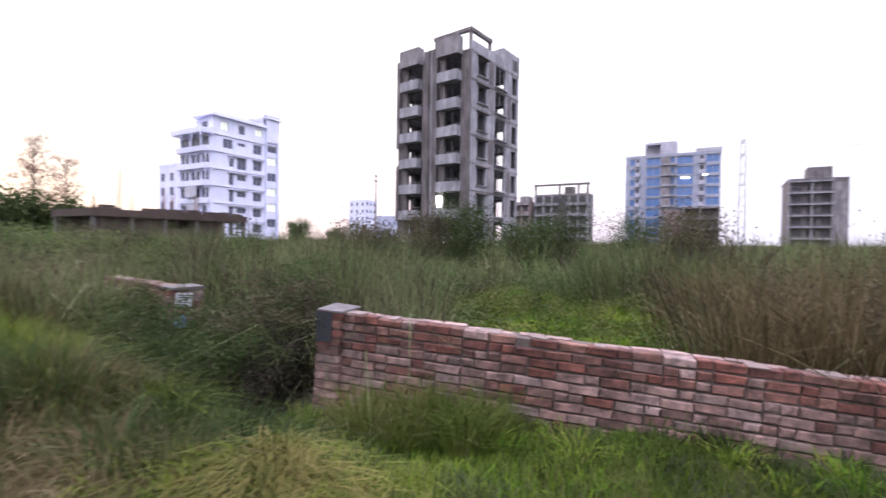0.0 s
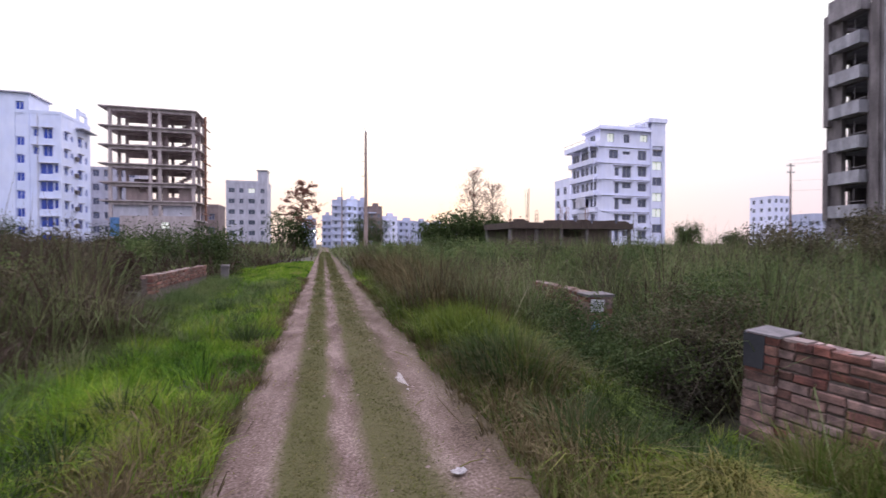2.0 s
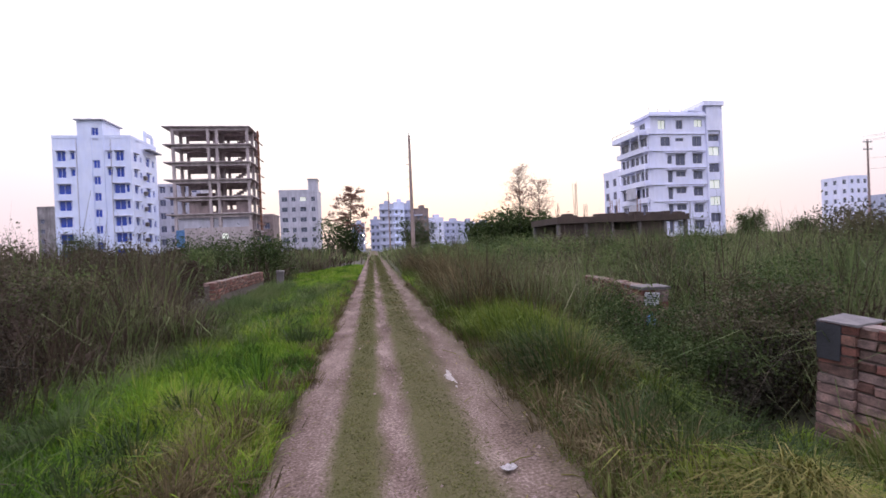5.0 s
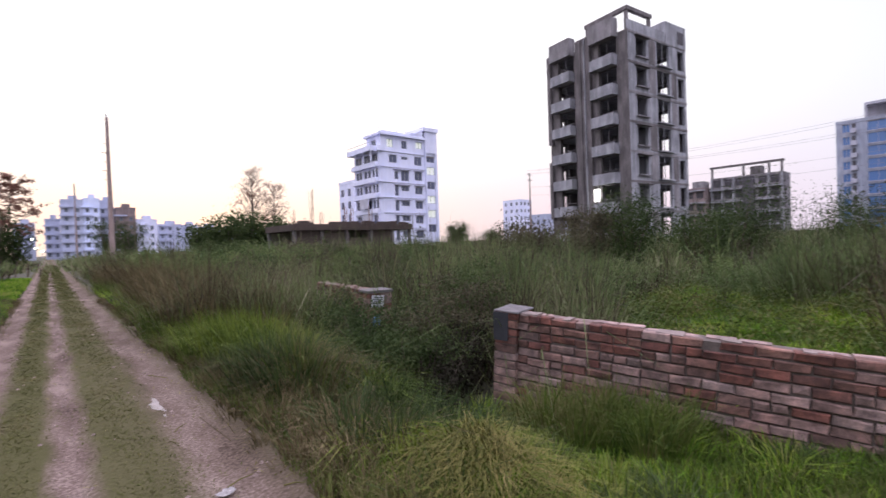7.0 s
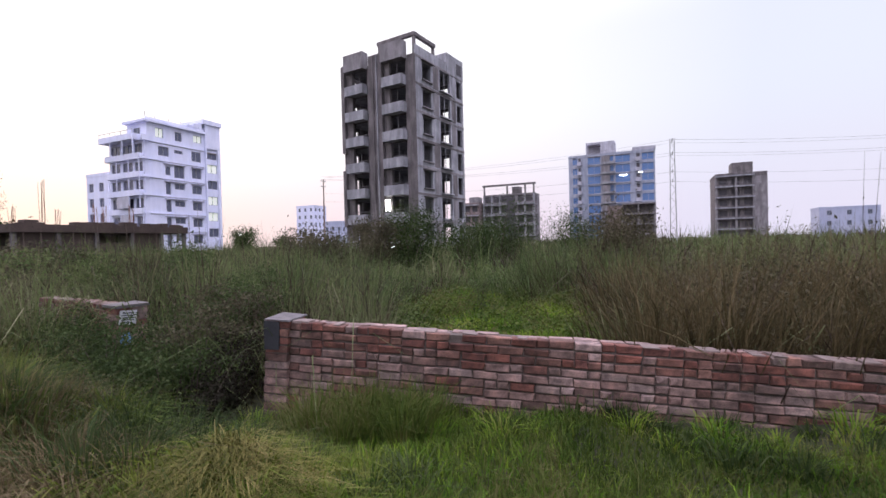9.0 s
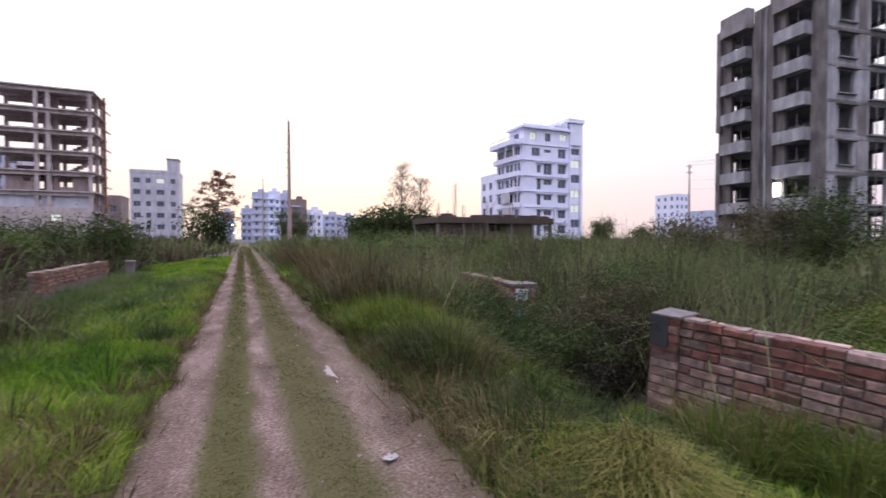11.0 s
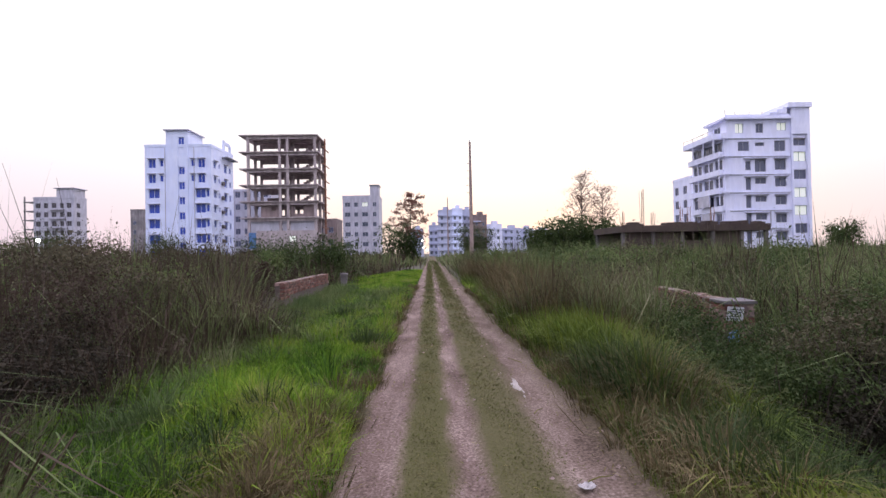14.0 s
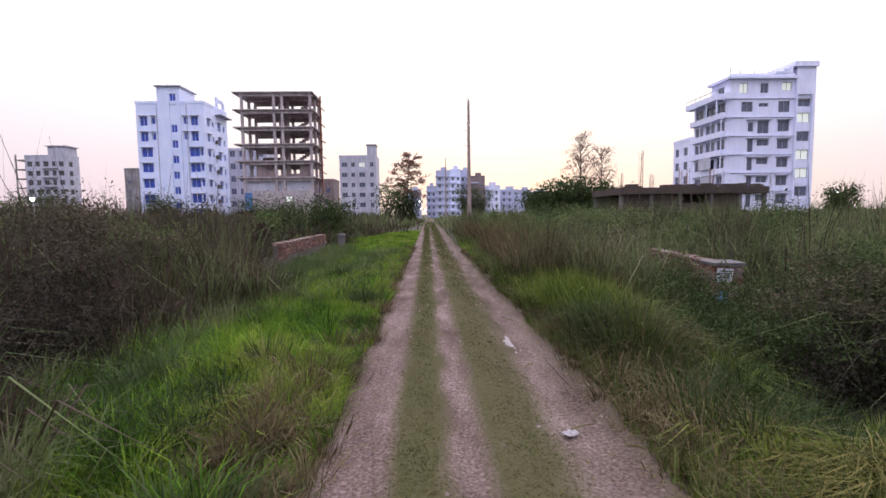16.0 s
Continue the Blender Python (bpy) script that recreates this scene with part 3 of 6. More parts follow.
# the overgrown wall with the notice
brick_wall("wall_northeast", (4.02, 8.9), (3.76, 6.28), 0.55, 0.53, -0.3, "overgrown low brick wall half hidden in tall grass", limit=140)
sign_pier = thing("brick_pier", pose(3.78, 6.17, -0.08, 0, 0, -8), "short brick gate pier with a pale cap and paper notice", "pier")
for r in range(11):
    z = 0.60 - (r + 1) * COURSE
    for k in range(2):
        bm = bmesh.new()
        box(bm, -0.19 + k * 0.19 + 0.005, k * 0.19 - 0.005, -0.19, 0.19, z + 0.008, z + 0.084, 0.005)
        part("brick", bm, M_BRICK_PALE if (r + k) % 3 else M_BRICK, sign_pier)
part("mortar_core", boxes((-0.175, 0.175, -0.175, 0.175, -0.5, 0.59)), M_MORTAR, sign_pier)
bm = bmesh.new()
box(bm, -0.21, 0.21, -0.21, 0.21, 0.60, 0.645, 0.008)
part("cap", bm, M_CAP, sign_pier, "pale mortar cap")
notice = thing("notice", pose(3.78, 6.17, -0.08, 0, 0, -8) @ pose(-0.07, -0.215, 0.47, 6, 4, 0) @ Matrix.Diagonal((0.85, 1, 0.9, 1)), "white weathered notice with dark lines of writing", "sign")
part("board", boxes((-0.12, 0.12, -0.006, 0.006, -0.10, 0.11)), M_PAPER, notice)
for k, (w, o) in enumerate(((0.16, 0), (0.19, 0.0), (0.12, -0.02), (0.18, 0), (0.10, -0.03))):
    part("text_bar", boxes((-w / 2 + o, w / 2 + o, -0.0105, -0.0065, 0.065 - k * 0.034, 0.079 - k * 0.034)), M_INK, notice)
bm = bmesh.new()
bmesh.ops.create_icosphere(bm, subdivisions=2, radius=0.09)
for v in bm.verts:
    v.co = Vector((v.co.x * 0.8, v.co.y * 0.5, v.co.z * 1.2)) * (1 + 0.35 * noise.noise(v.co * 18))
single("plastic_rag", bm, M_BLUE_RAG, "crumpled blue plastic caught on the brick pier", "rubbish", m=pose(3.60, 5.88, 0.10))

# the far plot's wall across the track
brick_wall("wall_west", (-3.92, 11.4), (-4.02, 16.8), 0.62, 0.62, -0.15, "low red brick wall among tall grass beyond the lawn", pale_below=9, limit=120)
bm = bmesh.new()
box(bm, -0.11, 0.11, -0.11, 0.11, -0.3, 0.62, 0.012)
box(bm, -0.14, 0.14, -0.14, 0.14, 0.62, 0.69, 0.012)
single("concrete_post", bm, M_CONC_D, "short grey concrete gatepost with a cap", "post", m=pose(-3.62, 17.5, -0.1, 1, 2, 5))

# ---- things lying on the track ----
bm = bmesh.new()
bmesh.ops.create_grid(bm, x_segments=10, y_segments=8, size=1.0)
for v in bm.verts:
    x, y = v.co.x, v.co.y
    v.co = Vector((0.075 * x, 0.055 * y, 0.02 + 0.022 * noise.noise(Vector((x * 2.2, y * 2.2, 3))) + 0.012 * abs(x)))
bmesh.ops.solidify(bm, geom=bm.faces[:], thickness=0.004)
single("litter", bm, M_WRAP, "crumpled white plastic wrapper lying on the track", "litter", m=pose(0.483, 2.44, 0.0, 0, 0, 25) @ Matrix.Diagonal((0.58, 0.58, 0.58, 1)))
for k, (x, y, l, a) in enumerate(((0.58, 2.50, 0.17, 20), (0.78, 2.25, 0.12, -30), (0.50, 3.6, 0.15, 50), (0.62, 5.3, 0.3, 115), (0.80, 4.6, 0.2, 100), (-0.75, 2.2, 0.1, 70), (0.85, 3.2, 0.14, 60), (-0.5, 1.7, 0.12, 10))):
    bm = bmesh.new()
    tube(bm, (-l / 2, 0, 0), (0, 0.01, 0.004), 0.004, 0.0035, 5)
    tube(bm, (0, 0.01, 0.004), (l / 2, 0, 0), 0.0035, 0.002, 5)
    single("straw_stalk", bm, G_STRAW, "pale dry stalk lying on the dirt", "stalk", group="stalks on the track", m=pose(x, y, 0.02, 0, 0, a))
bm = bmesh.new()
bmesh.ops.create_circle(bm, cap_ends=True, segments=28, radius=1.0)
for v in bm.verts:
    a = math.atan2(v.co.y, v.co.x)
    r = 1 + 0.25 * math.sin(3 * a + 1) + 0.18 * math.sin(5 * a) + 0.1 * math.sin(9 * a)
    v.co = Vector((0.085 * math.cos(a) * r, 0.42 * math.sin(a) * r, 0))
ex = bmesh.ops.extrude_face_region(bm, geom=bm.faces[:])
for v in ex["geom"]:
    if isinstance(v, bmesh.types.BMVert):
        v.co = Vector((v.co.x * 0.9, v.co.y * 0.92, 0.012))
single("silt_patch", bm, M_WET, "pale patch of washed silt in the wheel rut", "silt", m=pose(0.44, 4.45, -0.014, 0, 0, 8) @ Matrix.Diagonal((0.62, 0.9, 1, 1)))
clods = bmesh.new()
rnd = random.Random(11)
for k in range(520):
    x = rnd.choice((rnd.gauss(-0.71, 0.14), rnd.gauss(-0.14, 0.08), rnd.gauss(0.58, 0.2), rnd.gauss(0.85, 0.08), rnd.gauss(-0.92, 0.06)))
    y = rnd.uniform(0.6, 11)
    s = rnd.uniform(0.006, 0.02) * (1 + 0.04 * y)
    z = float(track_sheet(np.array(x), np.array(y)))
    vs = [clods.verts.new((x + s * rnd.uniform(0.6, 1.2) * math.cos(q), y + s * rnd.uniform(0.6, 1.2) * math.sin(q), z - 0.003)) for q in (0.2, 1.7, 3.1, 4.6)]
    tp = clods.verts.new((x + rnd.uniform(-0.3, 0.3) * s, y, z + s * rnd.uniform(0.5, 0.9)))
    for q in range(4):
        clods.faces.new((vs[q], vs[(q + 1) % 4], tp))
tagged(single("clods", clods, M_SOIL, "small clods and crumbs of dry earth in the ruts", "clods"), kind="stuff")


# ---- grass ----
def scatter(n, x0, x1, y0, y1, keep):
    p = np.stack([RNG.uniform(x0, x1, n), RNG.uniform(y0, y1, n)], -1)
    return p[RNG.uniform(0, 1, n) < keep(p[:, 0], p[:, 1])]


def grass(name, label, p, height, width, lean, material, droop=0.5, spread=None):
    ob = blades(name, p, ground_z(p[:, 0], p[:, 1]) - 0.02, height, width, lean, material, droop, spread)
    return tagged(ob, label, "grass", kind="stuff")


def left_edge(y):
    """Where the tall growth begins beyond the lawn."""
    return -2.95 - 0.075 * np.clip(y, 0, 40) + 0.35 * np.sin(y * 1.1) + 0.22 * np.sin(y * 2.7 + 1) + 3.6 * smooth01((y - 26) / 14)


def right_edge(y):
    return 1.42 + 0.25 * np.sin(y * 1.3) + 0.15 * np.sin(y * 3.1) + 1.7 * smooth01((7.2 - y) / 1.5) + 1.0 * np.exp(-((y - 15.5) / 2.2) ** 2) * 1.6


def wall_x(y):
    return 3.44 - (y - 3.22) * 0.269


def lush_bed(x, y):
    """The open green bed behind the plot wall."""
    head = np.degrees(np.arctan2(x + 0.3, y + 0.7))
    dist = np.hypot(x + 0.3, y + 0.7)
    return (x > wall_x(y) + 0.2) & (head > 54 + 3 * np.sin(dist)) & (head < 85 + 2 * np.sin(dist * 2)) & (dist < 12.5 + 1.5 * np.sin(head * 0.3))


def thicket(x, y):
    hole = np.exp(-((x + 4.2) ** 2 / 0.8 + (y - 4.5) ** 2 / 0.9)) > 0.35
    left = (x < left_edge(y)) & (y > -3) & ~hole & ~((x > -4.9) & (y > 10.6) & (y < 18.3))
    right = (x > right_edge(y)) & (y > 5.4) & ~((np.abs(x - 3.70) < 0.45) & (y > 5.6) & (y < 8.6))
    near = (x > wall_x(y) + 0.5) & (y <= 5.4)
    yard = (x > 4.6) & (y > 3.2) & (y <= 5.4)
    return (left | right | near | yard) & ~lush_bed(x, y)


def front_depth(x, y):
    return np.hypot(x + 0.4, y + 0.5)


def tall(x, y):
    d = front_depth(x, y)
    h = 1.30 + 0.034 * np.clip(d, 0, 24) + 0.28 * wobble(x, y, 0.45, 2) + 0.30 * wobble(x, y, 1.1) + 0.20 * wobble(x, y, 2.9, 3)
    h = h * (1 - 0.45 * np.exp(-np.clip(x - right_edge(y), 0, 9) / 0.32) * (x > 0)) * (1 - 0.40 * np.exp(-np.clip(left_edge(y) - x, 0, 9) / 0.5) * (x < 0))
    return np.clip(h, 0.3, 2.6)


# lawn on the near verge across the track
def lawn_left(x, y):
    return ((x < -0.92 + 0.05 * np.sin(y * 3)) & (x > left_edge(y) - 0.5)) * 1.0


p = scatter(190000, -6.0, -0.85, 0.2, 9, lambda x, y: lawn_left(x, y) * np.clip(1.25 - 0.09 * y, 0.3, 1) * np.clip(0.85 + 0.6 * wobble(x, y, 3.1, 3), 0.4, 1))
grass("lawn_grass", "bright green soft grass on the verge of the track", p, 0.17 + 0.10 * wobble(p[:, 0], p[:, 1], 2.3) + 0.06 * wobble(p[:, 0], p[:, 1], 5.0, 2), 0.008, 0.9, G_GREEN)
p = scatter(70000, -8.0, -0.85, 9, 34, lambda x, y: lawn_left(x, y) * 1.0)
grass("lawn_grass", "bright green soft grass farther along the verge", p, 0.22 + 0.09 * wobble(p[:, 0], p[:, 1], 1.6), 0.018, 0.7, G_GREEN)
# tufts of longer grass in the lawn
def tufts(n, per, area, size, height, width, lean, keep, squash=1.0):
    c = scatter(n, *area, keep)
    q = np.repeat(c, per, axis=0)
    r = np.abs(RNG.normal(0, size, len(q)))
    a = RNG.uniform(0, 2 * np.pi, len(q))
    q = q + np.stack([r * np.cos(a), r * np.sin(a)], -1)
    hs = np.repeat(RNG.uniform(0.6, 1.3, len(c)), per) * height
    return q, hs, width, lean, a


q, hs, w, ln, a = tufts(420, 60, (-6, -1.1, 0.8, 18), 0.09, 0.33, 0.008, 0.9, lawn_left)
grass("grass_tuft", "longer green tufts standing in the lawn", q, hs, w, ln, G_GREEN, 0.6, a)
q, hs, w, ln, a = tufts(120, 130, (-4.5, -1.2, 1.4, 14), 0.15, 0.34, 0.010, 1.0, lawn_left)
grass("dark_tuft", "dark green mounds of coarse grass in the lawn", q, hs, w, ln, L_GREEN, 0.6, a)
q, hs, w, ln, a = tufts(60, 110, (-3.2, -1.1, 1.6, 11), 0.13, 0.24, 0.008, 1.4, lawn_left)
grass("yellow_tuft", "bent yellowing grass lying over the lawn", q, hs, w, ln, G_LIME, 0.9, a)
q, hs, w, ln, a = tufts(260, 60, (-1.28, -0.88, 0.8, 18), 0.06, 0.19, 0.006, 1.1, lambda x, y: 1.0 + 0 * x)
grass("dry_tuft", "brown dry tufts along the edge of the ruts", q, hs, w, ln, G_DRY, 0.6, a)
# the large dry clump at the lawn's edge
q, hs, w, ln, a = tufts(17, 150, (-1.4, -0.98, 2.2, 3.4), 0.08, 0.32, 0.007, 1.1, lambda x, y: 1.0 + 0 * x)
grass("dry_clump", "brown half-dead grass clump overhanging the rut", q, hs, w, ln, G_DRY, 0.6, a)

q, hs, w, ln, a = tufts(3, 40, (-1.62, -1.4, 2.6, 2.95), 0.03, 0.36, 0.014, 1.0, lambda x, y: 1.0 + 0 * x)
grass("broad_tuft", "pale broad-bladed tuft at the edge of the lawn", q, hs, w, ln, G_STRAW, 0.8, a)
q, hs, w, ln, a = tufts(190, 60, (-3.9, -3.2, 10.6, 18), 0.10, 0.50, 0.012, 0.8, lambda x, y: 1.0 + 0 * x)
grass("grass_tuft", "rank green grass at the foot of the far wall", q, hs, w, ln, G_WEED, 0.6, a)
q, hs, w, ln, a = tufts(240, 60, (-3.6, -1.6, 1.0, 12), 0.10, 0.30, 0.009, 0.9, lambda x, y: lawn_left(x, y) * (x < left_edge(y) + 0.9 + 0.4 * np.sin(y * 2.1)))
grass("grass_tuft", "dull ragged grass where the lawn meets the reeds", q, hs * 1.5, w, ln, G_WEED, 0.6, a)
q, hs, w, ln, a = tufts(90, 90, (-3.4, -1.3, 7.0, 16), 0.20, 0.34, 0.016, 0.9, lawn_left)
grass("dark_tuft", "dark bumps of rank weeds in the lawn", q, hs, w, ln, G_WEED, 0.7, a)
# turf between the ruts, thinning out towards them
def strip(name, label, n, c, w, h, dense):
    x = c + RNG.normal(0, w, n)
    y = np.where(RNG.uniform(0, 1, n) < 0.12, RNG.uniform(-6, 0.7, n), 0.6 + 75 * RNG.uniform(0, 1, n) ** 2.6)
    keep = RNG.uniform(0, 1, n) < np.clip(dense + 0.45 * wobble(x, y, 2.6, c) + 0.3 * wobble(x, y, 7.0, c + 1), 0.05, 1)
    x, y = x[keep] + 0.03 * np.sin(y[keep] * 1.9 + c * 9), y[keep]
    tagged(blades(name, np.stack([x, y], -1), track_sheet(x, y) - 0.004, 0.014 + 0.0011 * np.abs(y), 0.0040 + 0.0008 * np.abs(y), 2.4, G_TURF), label, "grass", kind="stuff")


strip("strip_turf", "short trodden grass strip between wheel ruts", 44000, -0.39, 0.085, 0.035, 0.85)
strip("strip_turf", "sparse trodden grass strip beside the middle rut", 52000, 0.20, 0.14, 0.03, 0.75)
strip("stray_grass", "stray grass blades in the wheel ruts", 1500, -0.1, 0.5, 0.03, 0.5)

# dry scraps lying along both edges of the track
n = 1500
x = np.where(RNG.uniform(0, 1, n) < 0.68, RNG.normal(0.86, 0.11, n), RNG.normal(-0.86, 0.10, n))
x = np.where(RNG.uniform(0, 1, n) < 0.15, RNG.uniform(-0.8, 0.8, n), x)
y = 0.8 + 14 * RNG.uniform(0, 1, n) ** 1.5
scraps = blades("straw_scraps", np.stack([x, y], -1), track_sheet(x, y) + 0.002, 0.022, 0.006, 3.2, G_STRAW, 0.9)
tagged(scraps, "scattered scraps of dry straw along the ruts", "straw", kind="stuff")

p = scatter(22000, -7.0, -0.9, -8, 0.3, lambda x, y: 1.0 + 0 * x)
grass("lawn_grass", "green grass along the verge behind", p, 0.24, 0.022, 0.8, G_GREEN)
p = scatter(16000, 0.9, 5.6, -8, -2.9, lambda x, y: (x < wall_x(y) + 0.8) * 1.0)
grass("verge_grass", "mixed green verge grass behind", p, 0.24, 0.022, 0.8, G_MIXED)

# verge towards the plot wall
def verge_right(x, y):
    return ((x > 0.86 + 0.06 * np.sin(y * 2.3)) & (x < np.minimum(wall_x(y) - 0.02, 4.2)) & (x < np.where(y > 5.4, right_edge(y) + 0.4, 9))) * 1.0


p = scatter(120000, 0.82, 5.0, -3.0, 8, lambda x, y: verge_right(x, y) * (x < wall_x(y)) * np.where(np.exp(-((x - 2.75) ** 2 / 0.30 + (y - 3.75) ** 2 / 0.65)) > 0.4, 0.05, 1))
hh = 0.16 + 0.08 * wobble(p[:, 0], p[:, 1], 2.1, 1) + 0.16 * smooth01((p[:, 1] - 2.6) / 2.0) * smooth01((2.6 - p[:, 0]) / 0.6) * smooth01((p[:, 0] - 0.95) / 0.5)
grass("verge_grass", "green and yellow verge grass before the brick wall", p, hh, 0.008, 0.85, G_MIXED)
p = scatter(34000, 1.2, 5.2, -3.0, 4.2, lambda x, y: verge_right(x, y) * (x < wall_x(y)) * (0.5 + 0.6 * wobble(x, y, 1.4, 4)))
grass("verge_grass", "bright green grass at the foot of the brick wall", p, 0.19, 0.009, 0.8, G_GREEN)
q, hs, w, ln, a = tufts(230, 80, (1.0, 2.3, 3.4, 20), 0.11, 0.56, 0.008, 0.9, lambda x, y: (x < right_edge(y) + 0.3) * 1.0)
grass("verge_tuft", "yellow-green tussocks along the edge of the track", q, hs, w, ln, G_MIXED, 0.6, a)
q, hs, w, ln, a = tufts(150, 60, (0.84, 1.2, 0.5, 15), 0.06, 0.20, 0.007, 1.0, lambda x, y: 1.0 + 0 * x)
grass("dry_tuft", "brown dry tufts on the track's shoulder", q, hs, w, ln, G_DRY, 0.6, a)
q, hs, w, ln, a = tufts(16, 150, (1.3, 2.2, 4.4, 7.2), 0.16, 0.66, 0.010, 1.0, lambda x, y: 1.0 + 0 * x)
grass("arching_grass", "tall arching yellow-green grass clump", q, hs, w, ln, G_LIME, 0.8, a)
q, hs, w, ln, a = tufts(40, 90, (0.98, 1.5, 2.0, 4.6), 0.12, 0.34, 0.006, 1.4, lambda x, y: 1.0 + 0 * x)
grass("dry_clump", "brown matted dead grass on the bank", q, hs, w, ln, G_DRY, 0.7, a)
q, hs, w, ln, a = tufts(9, 130, (1.7, 2.3, 2.9, 3.5), 0.08, 0.40, 0.009, 1.3, lambda x, y: 1.0 + 0 * x)
grass("arching_grass", "pale yellow grass bending over the ditch", q, hs, w, ln, G_LIME, 0.9, a)
q, hs, w, ln, a = tufts(22, 140, (2.9, 3.6, 1.4, 2.6), 0.10, 0.48, 0.010, 0.8, lambda x, y: (x < wall_x(y) - 0.12) * 1.0)
grass("grass_tuft", "green tussocks growing against the wall", q, hs, w, ln, G_MIXED, 0.6, a)
q, hs, w, ln, a = tufts(70, 80, (2.2, 5.0, -2.6, 3.4), 0.10, 0.25, 0.010, 0.9, lambda x, y: ((x < wall_x(y) - 0.06) & (x > wall_x(y) - 0.75)) * 1.0)
grass("grass_tuft", "dark green weeds growing up the foot of the wall", q, hs, w, ln, G_GREEN, 0.6, a)
q, hs, w, ln, a = tufts(30, 90, (2.3, 3.6, 4.3, 5.2), 0.12, 0.42, 0.011, 0.9, lambda x, y: 1.0 + 0 * x)
grass("ditch_grass", "rank dark grass filling the ditch beside the wall", q, hs, w, ln, G_THICK, 0.6, a)
q, hs, w, ln, a = tufts(64, 110, (1.2, 2.6, 2.3, 6.0), 0.14, 0.46, 0.010, 0.9, lambda x, y: 1.0 + 0 * x)
grass("dark_tuft", "dark green coarse tussocks on the bank", q, hs, w, ln, L_GREEN, 0.6, a)
q, hs, w, ln, a = tufts(40, 90, (1.2, 2.6, 0.6, 2.9), 0.10, 0.26, 0.009, 1.0, lambda x, y: 1.0 + 0 * x)
grass("dark_tuft", "dark green grass hollows round the straw heap", q, hs, w, ln, L_GREEN, 0.6, a)
q, hs, w, ln, a = tufts(46, 80, (3.6, 5.0, -2.6, 1.0), 0.10, 0.26, 0.010, 0.9, lambda x, y: ((x < wall_x(y) - 0.06) & (x > wall_x(y) - 0.9)) * 1.0)
grass("dark_tuft", "dark green weeds along the foot of the wall", q, hs, w, ln, L_GREEN, 0.6, a)
q, hs, w, ln, a = tufts(30, 90, (1.7, 2.4, 2.3, 3.2), 0.11, 0.24, 0.010, 1.0, lambda x, y: 1.0 + 0 * x)
grass("ditch_grass", "dark green grass in the hollow behind the straw heap", q, hs, w, ln, L_GREEN, 0.7, a)
q, hs, w, ln, a = tufts(26, 130, (1.25, 2.1, 5.2, 7.2), 0.15, 0.58, 0.010, 0.9, lambda x, y: 1.0 + 0 * x)
grass("arching_grass", "patch of yellow-green grass on the bank", q, hs, w, ln, G_LIME, 0.8, a)
q, hs, w, ln, a = tufts(16, 150, (1.35, 2.0, 3.2, 4.2), 0.11, 0.46, 0.007, 1.1, lambda x, y: 1.0 + 0 * x)
grass("dry_clump", "brown dry grass on the brow of the bank", q, hs, w, ln, G_DRY, 0.8, a)
q, hs, w, ln, a = tufts(5, 150, (1.9, 2.25, 3.1, 3.5), 0.06, 0.52, 0.009, 1.5, lambda x, y: 1.0 + 0 * x)
grass("arching_grass", "bright yellow-green tuft arching over the ditch", q, hs, w, ln, G_LIME, 1.0, a)
# cut straw heap
n = 6500
along, across = RNG.normal(0, 0.42, n), RNG.normal(0, 0.21, n)
p = np.stack([1.68 + along * 0.62 + across * 0.78, 1.75 + along * 0.78 - across * 0.62], -1)
lift = 0.13 * np.exp(-(along / 0.55) ** 2 - (across / 0.28) ** 2) * RNG.uniform(0.0, 1.0, n)
th = np.where(RNG.uniform(0, 1, n) < 0.8, RNG.normal(-2.5, 0.8, n), RNG.uniform(0, 6.28, n))
heap = blades("straw_heap", p, ground_z(p[:, 0], p[:, 1]) + lift, 0.15, 0.006, 2.8, G_STRAW, 0.9, th)
tagged(heap, "heap of cut yellowing grass drying beside the track", "straw heap", kind="stuff")
q, hs, w, ln, a = tufts(60, 90, (1.2, 2.4, 1.0, 2.5), 0.08, 0.24, 0.009, 1.2, lambda x, y: 1.0 + 0 * x)
grass("arching_grass", "yellow-green grass bending over the straw heap", q, hs, w, ln, G_LIME, 0.9, a)

p = scatter(26000, 0.95, 4.2, 12.6, 19, lambda x, y: (x < right_edge(y) + 0.1) * 1.0)
grass("lawn_grass", "bright green patch of grass beside the track", p, 0.26, 0.020, 0.7, G_GREEN)
# lush bed behind the wall
p = scatter(120000, 3.9, 13, -1.5, 8, lambda x, y: lush_bed(x, y) * np.clip(0.42 + 0.7 * wobble(x, y, 1.2, 3), 0.1, 1))
grass("lush_grass", "bright green grass behind the brick wall", p, 0.34 + 0.22 * wobble(p[:, 0], p[:, 1], 1.3), 0.016, 0.8, G_GREEN)

q, hs, w, ln, a = tufts(110, 60, (3.9, 13, -1.5, 8), 0.20, 0.42, 0.016, 0.8, lush_bed)
grass("tall_weeds", "dull green weeds breaking up the bed behind the wall", q, hs, w, ln, G_WEED, 0.6, a)
c = scatter(1500, 3.9, 13, -1.5, 8, lambda x, y: lush_bed(x, y) * (x > wall_x(y) + 1.0) * np.clip(0.35 + 0.7 * wobble(x, y, 1.6, 1), 0, 1))
plants = leaf_cloud("leafy_plants", np.concatenate([c, (ground_z(c[:, 0], c[:, 1]) + RNG.uniform(0.12, 0.42, len(c)))[:, None]], -1), np.full(len(c), 0.26), 26000, 0.032, G_MIXED, None, 0.7, "low broad-leaved green plants behind the brick wall")
tagged(plants, "", "plants", kind="stuff")
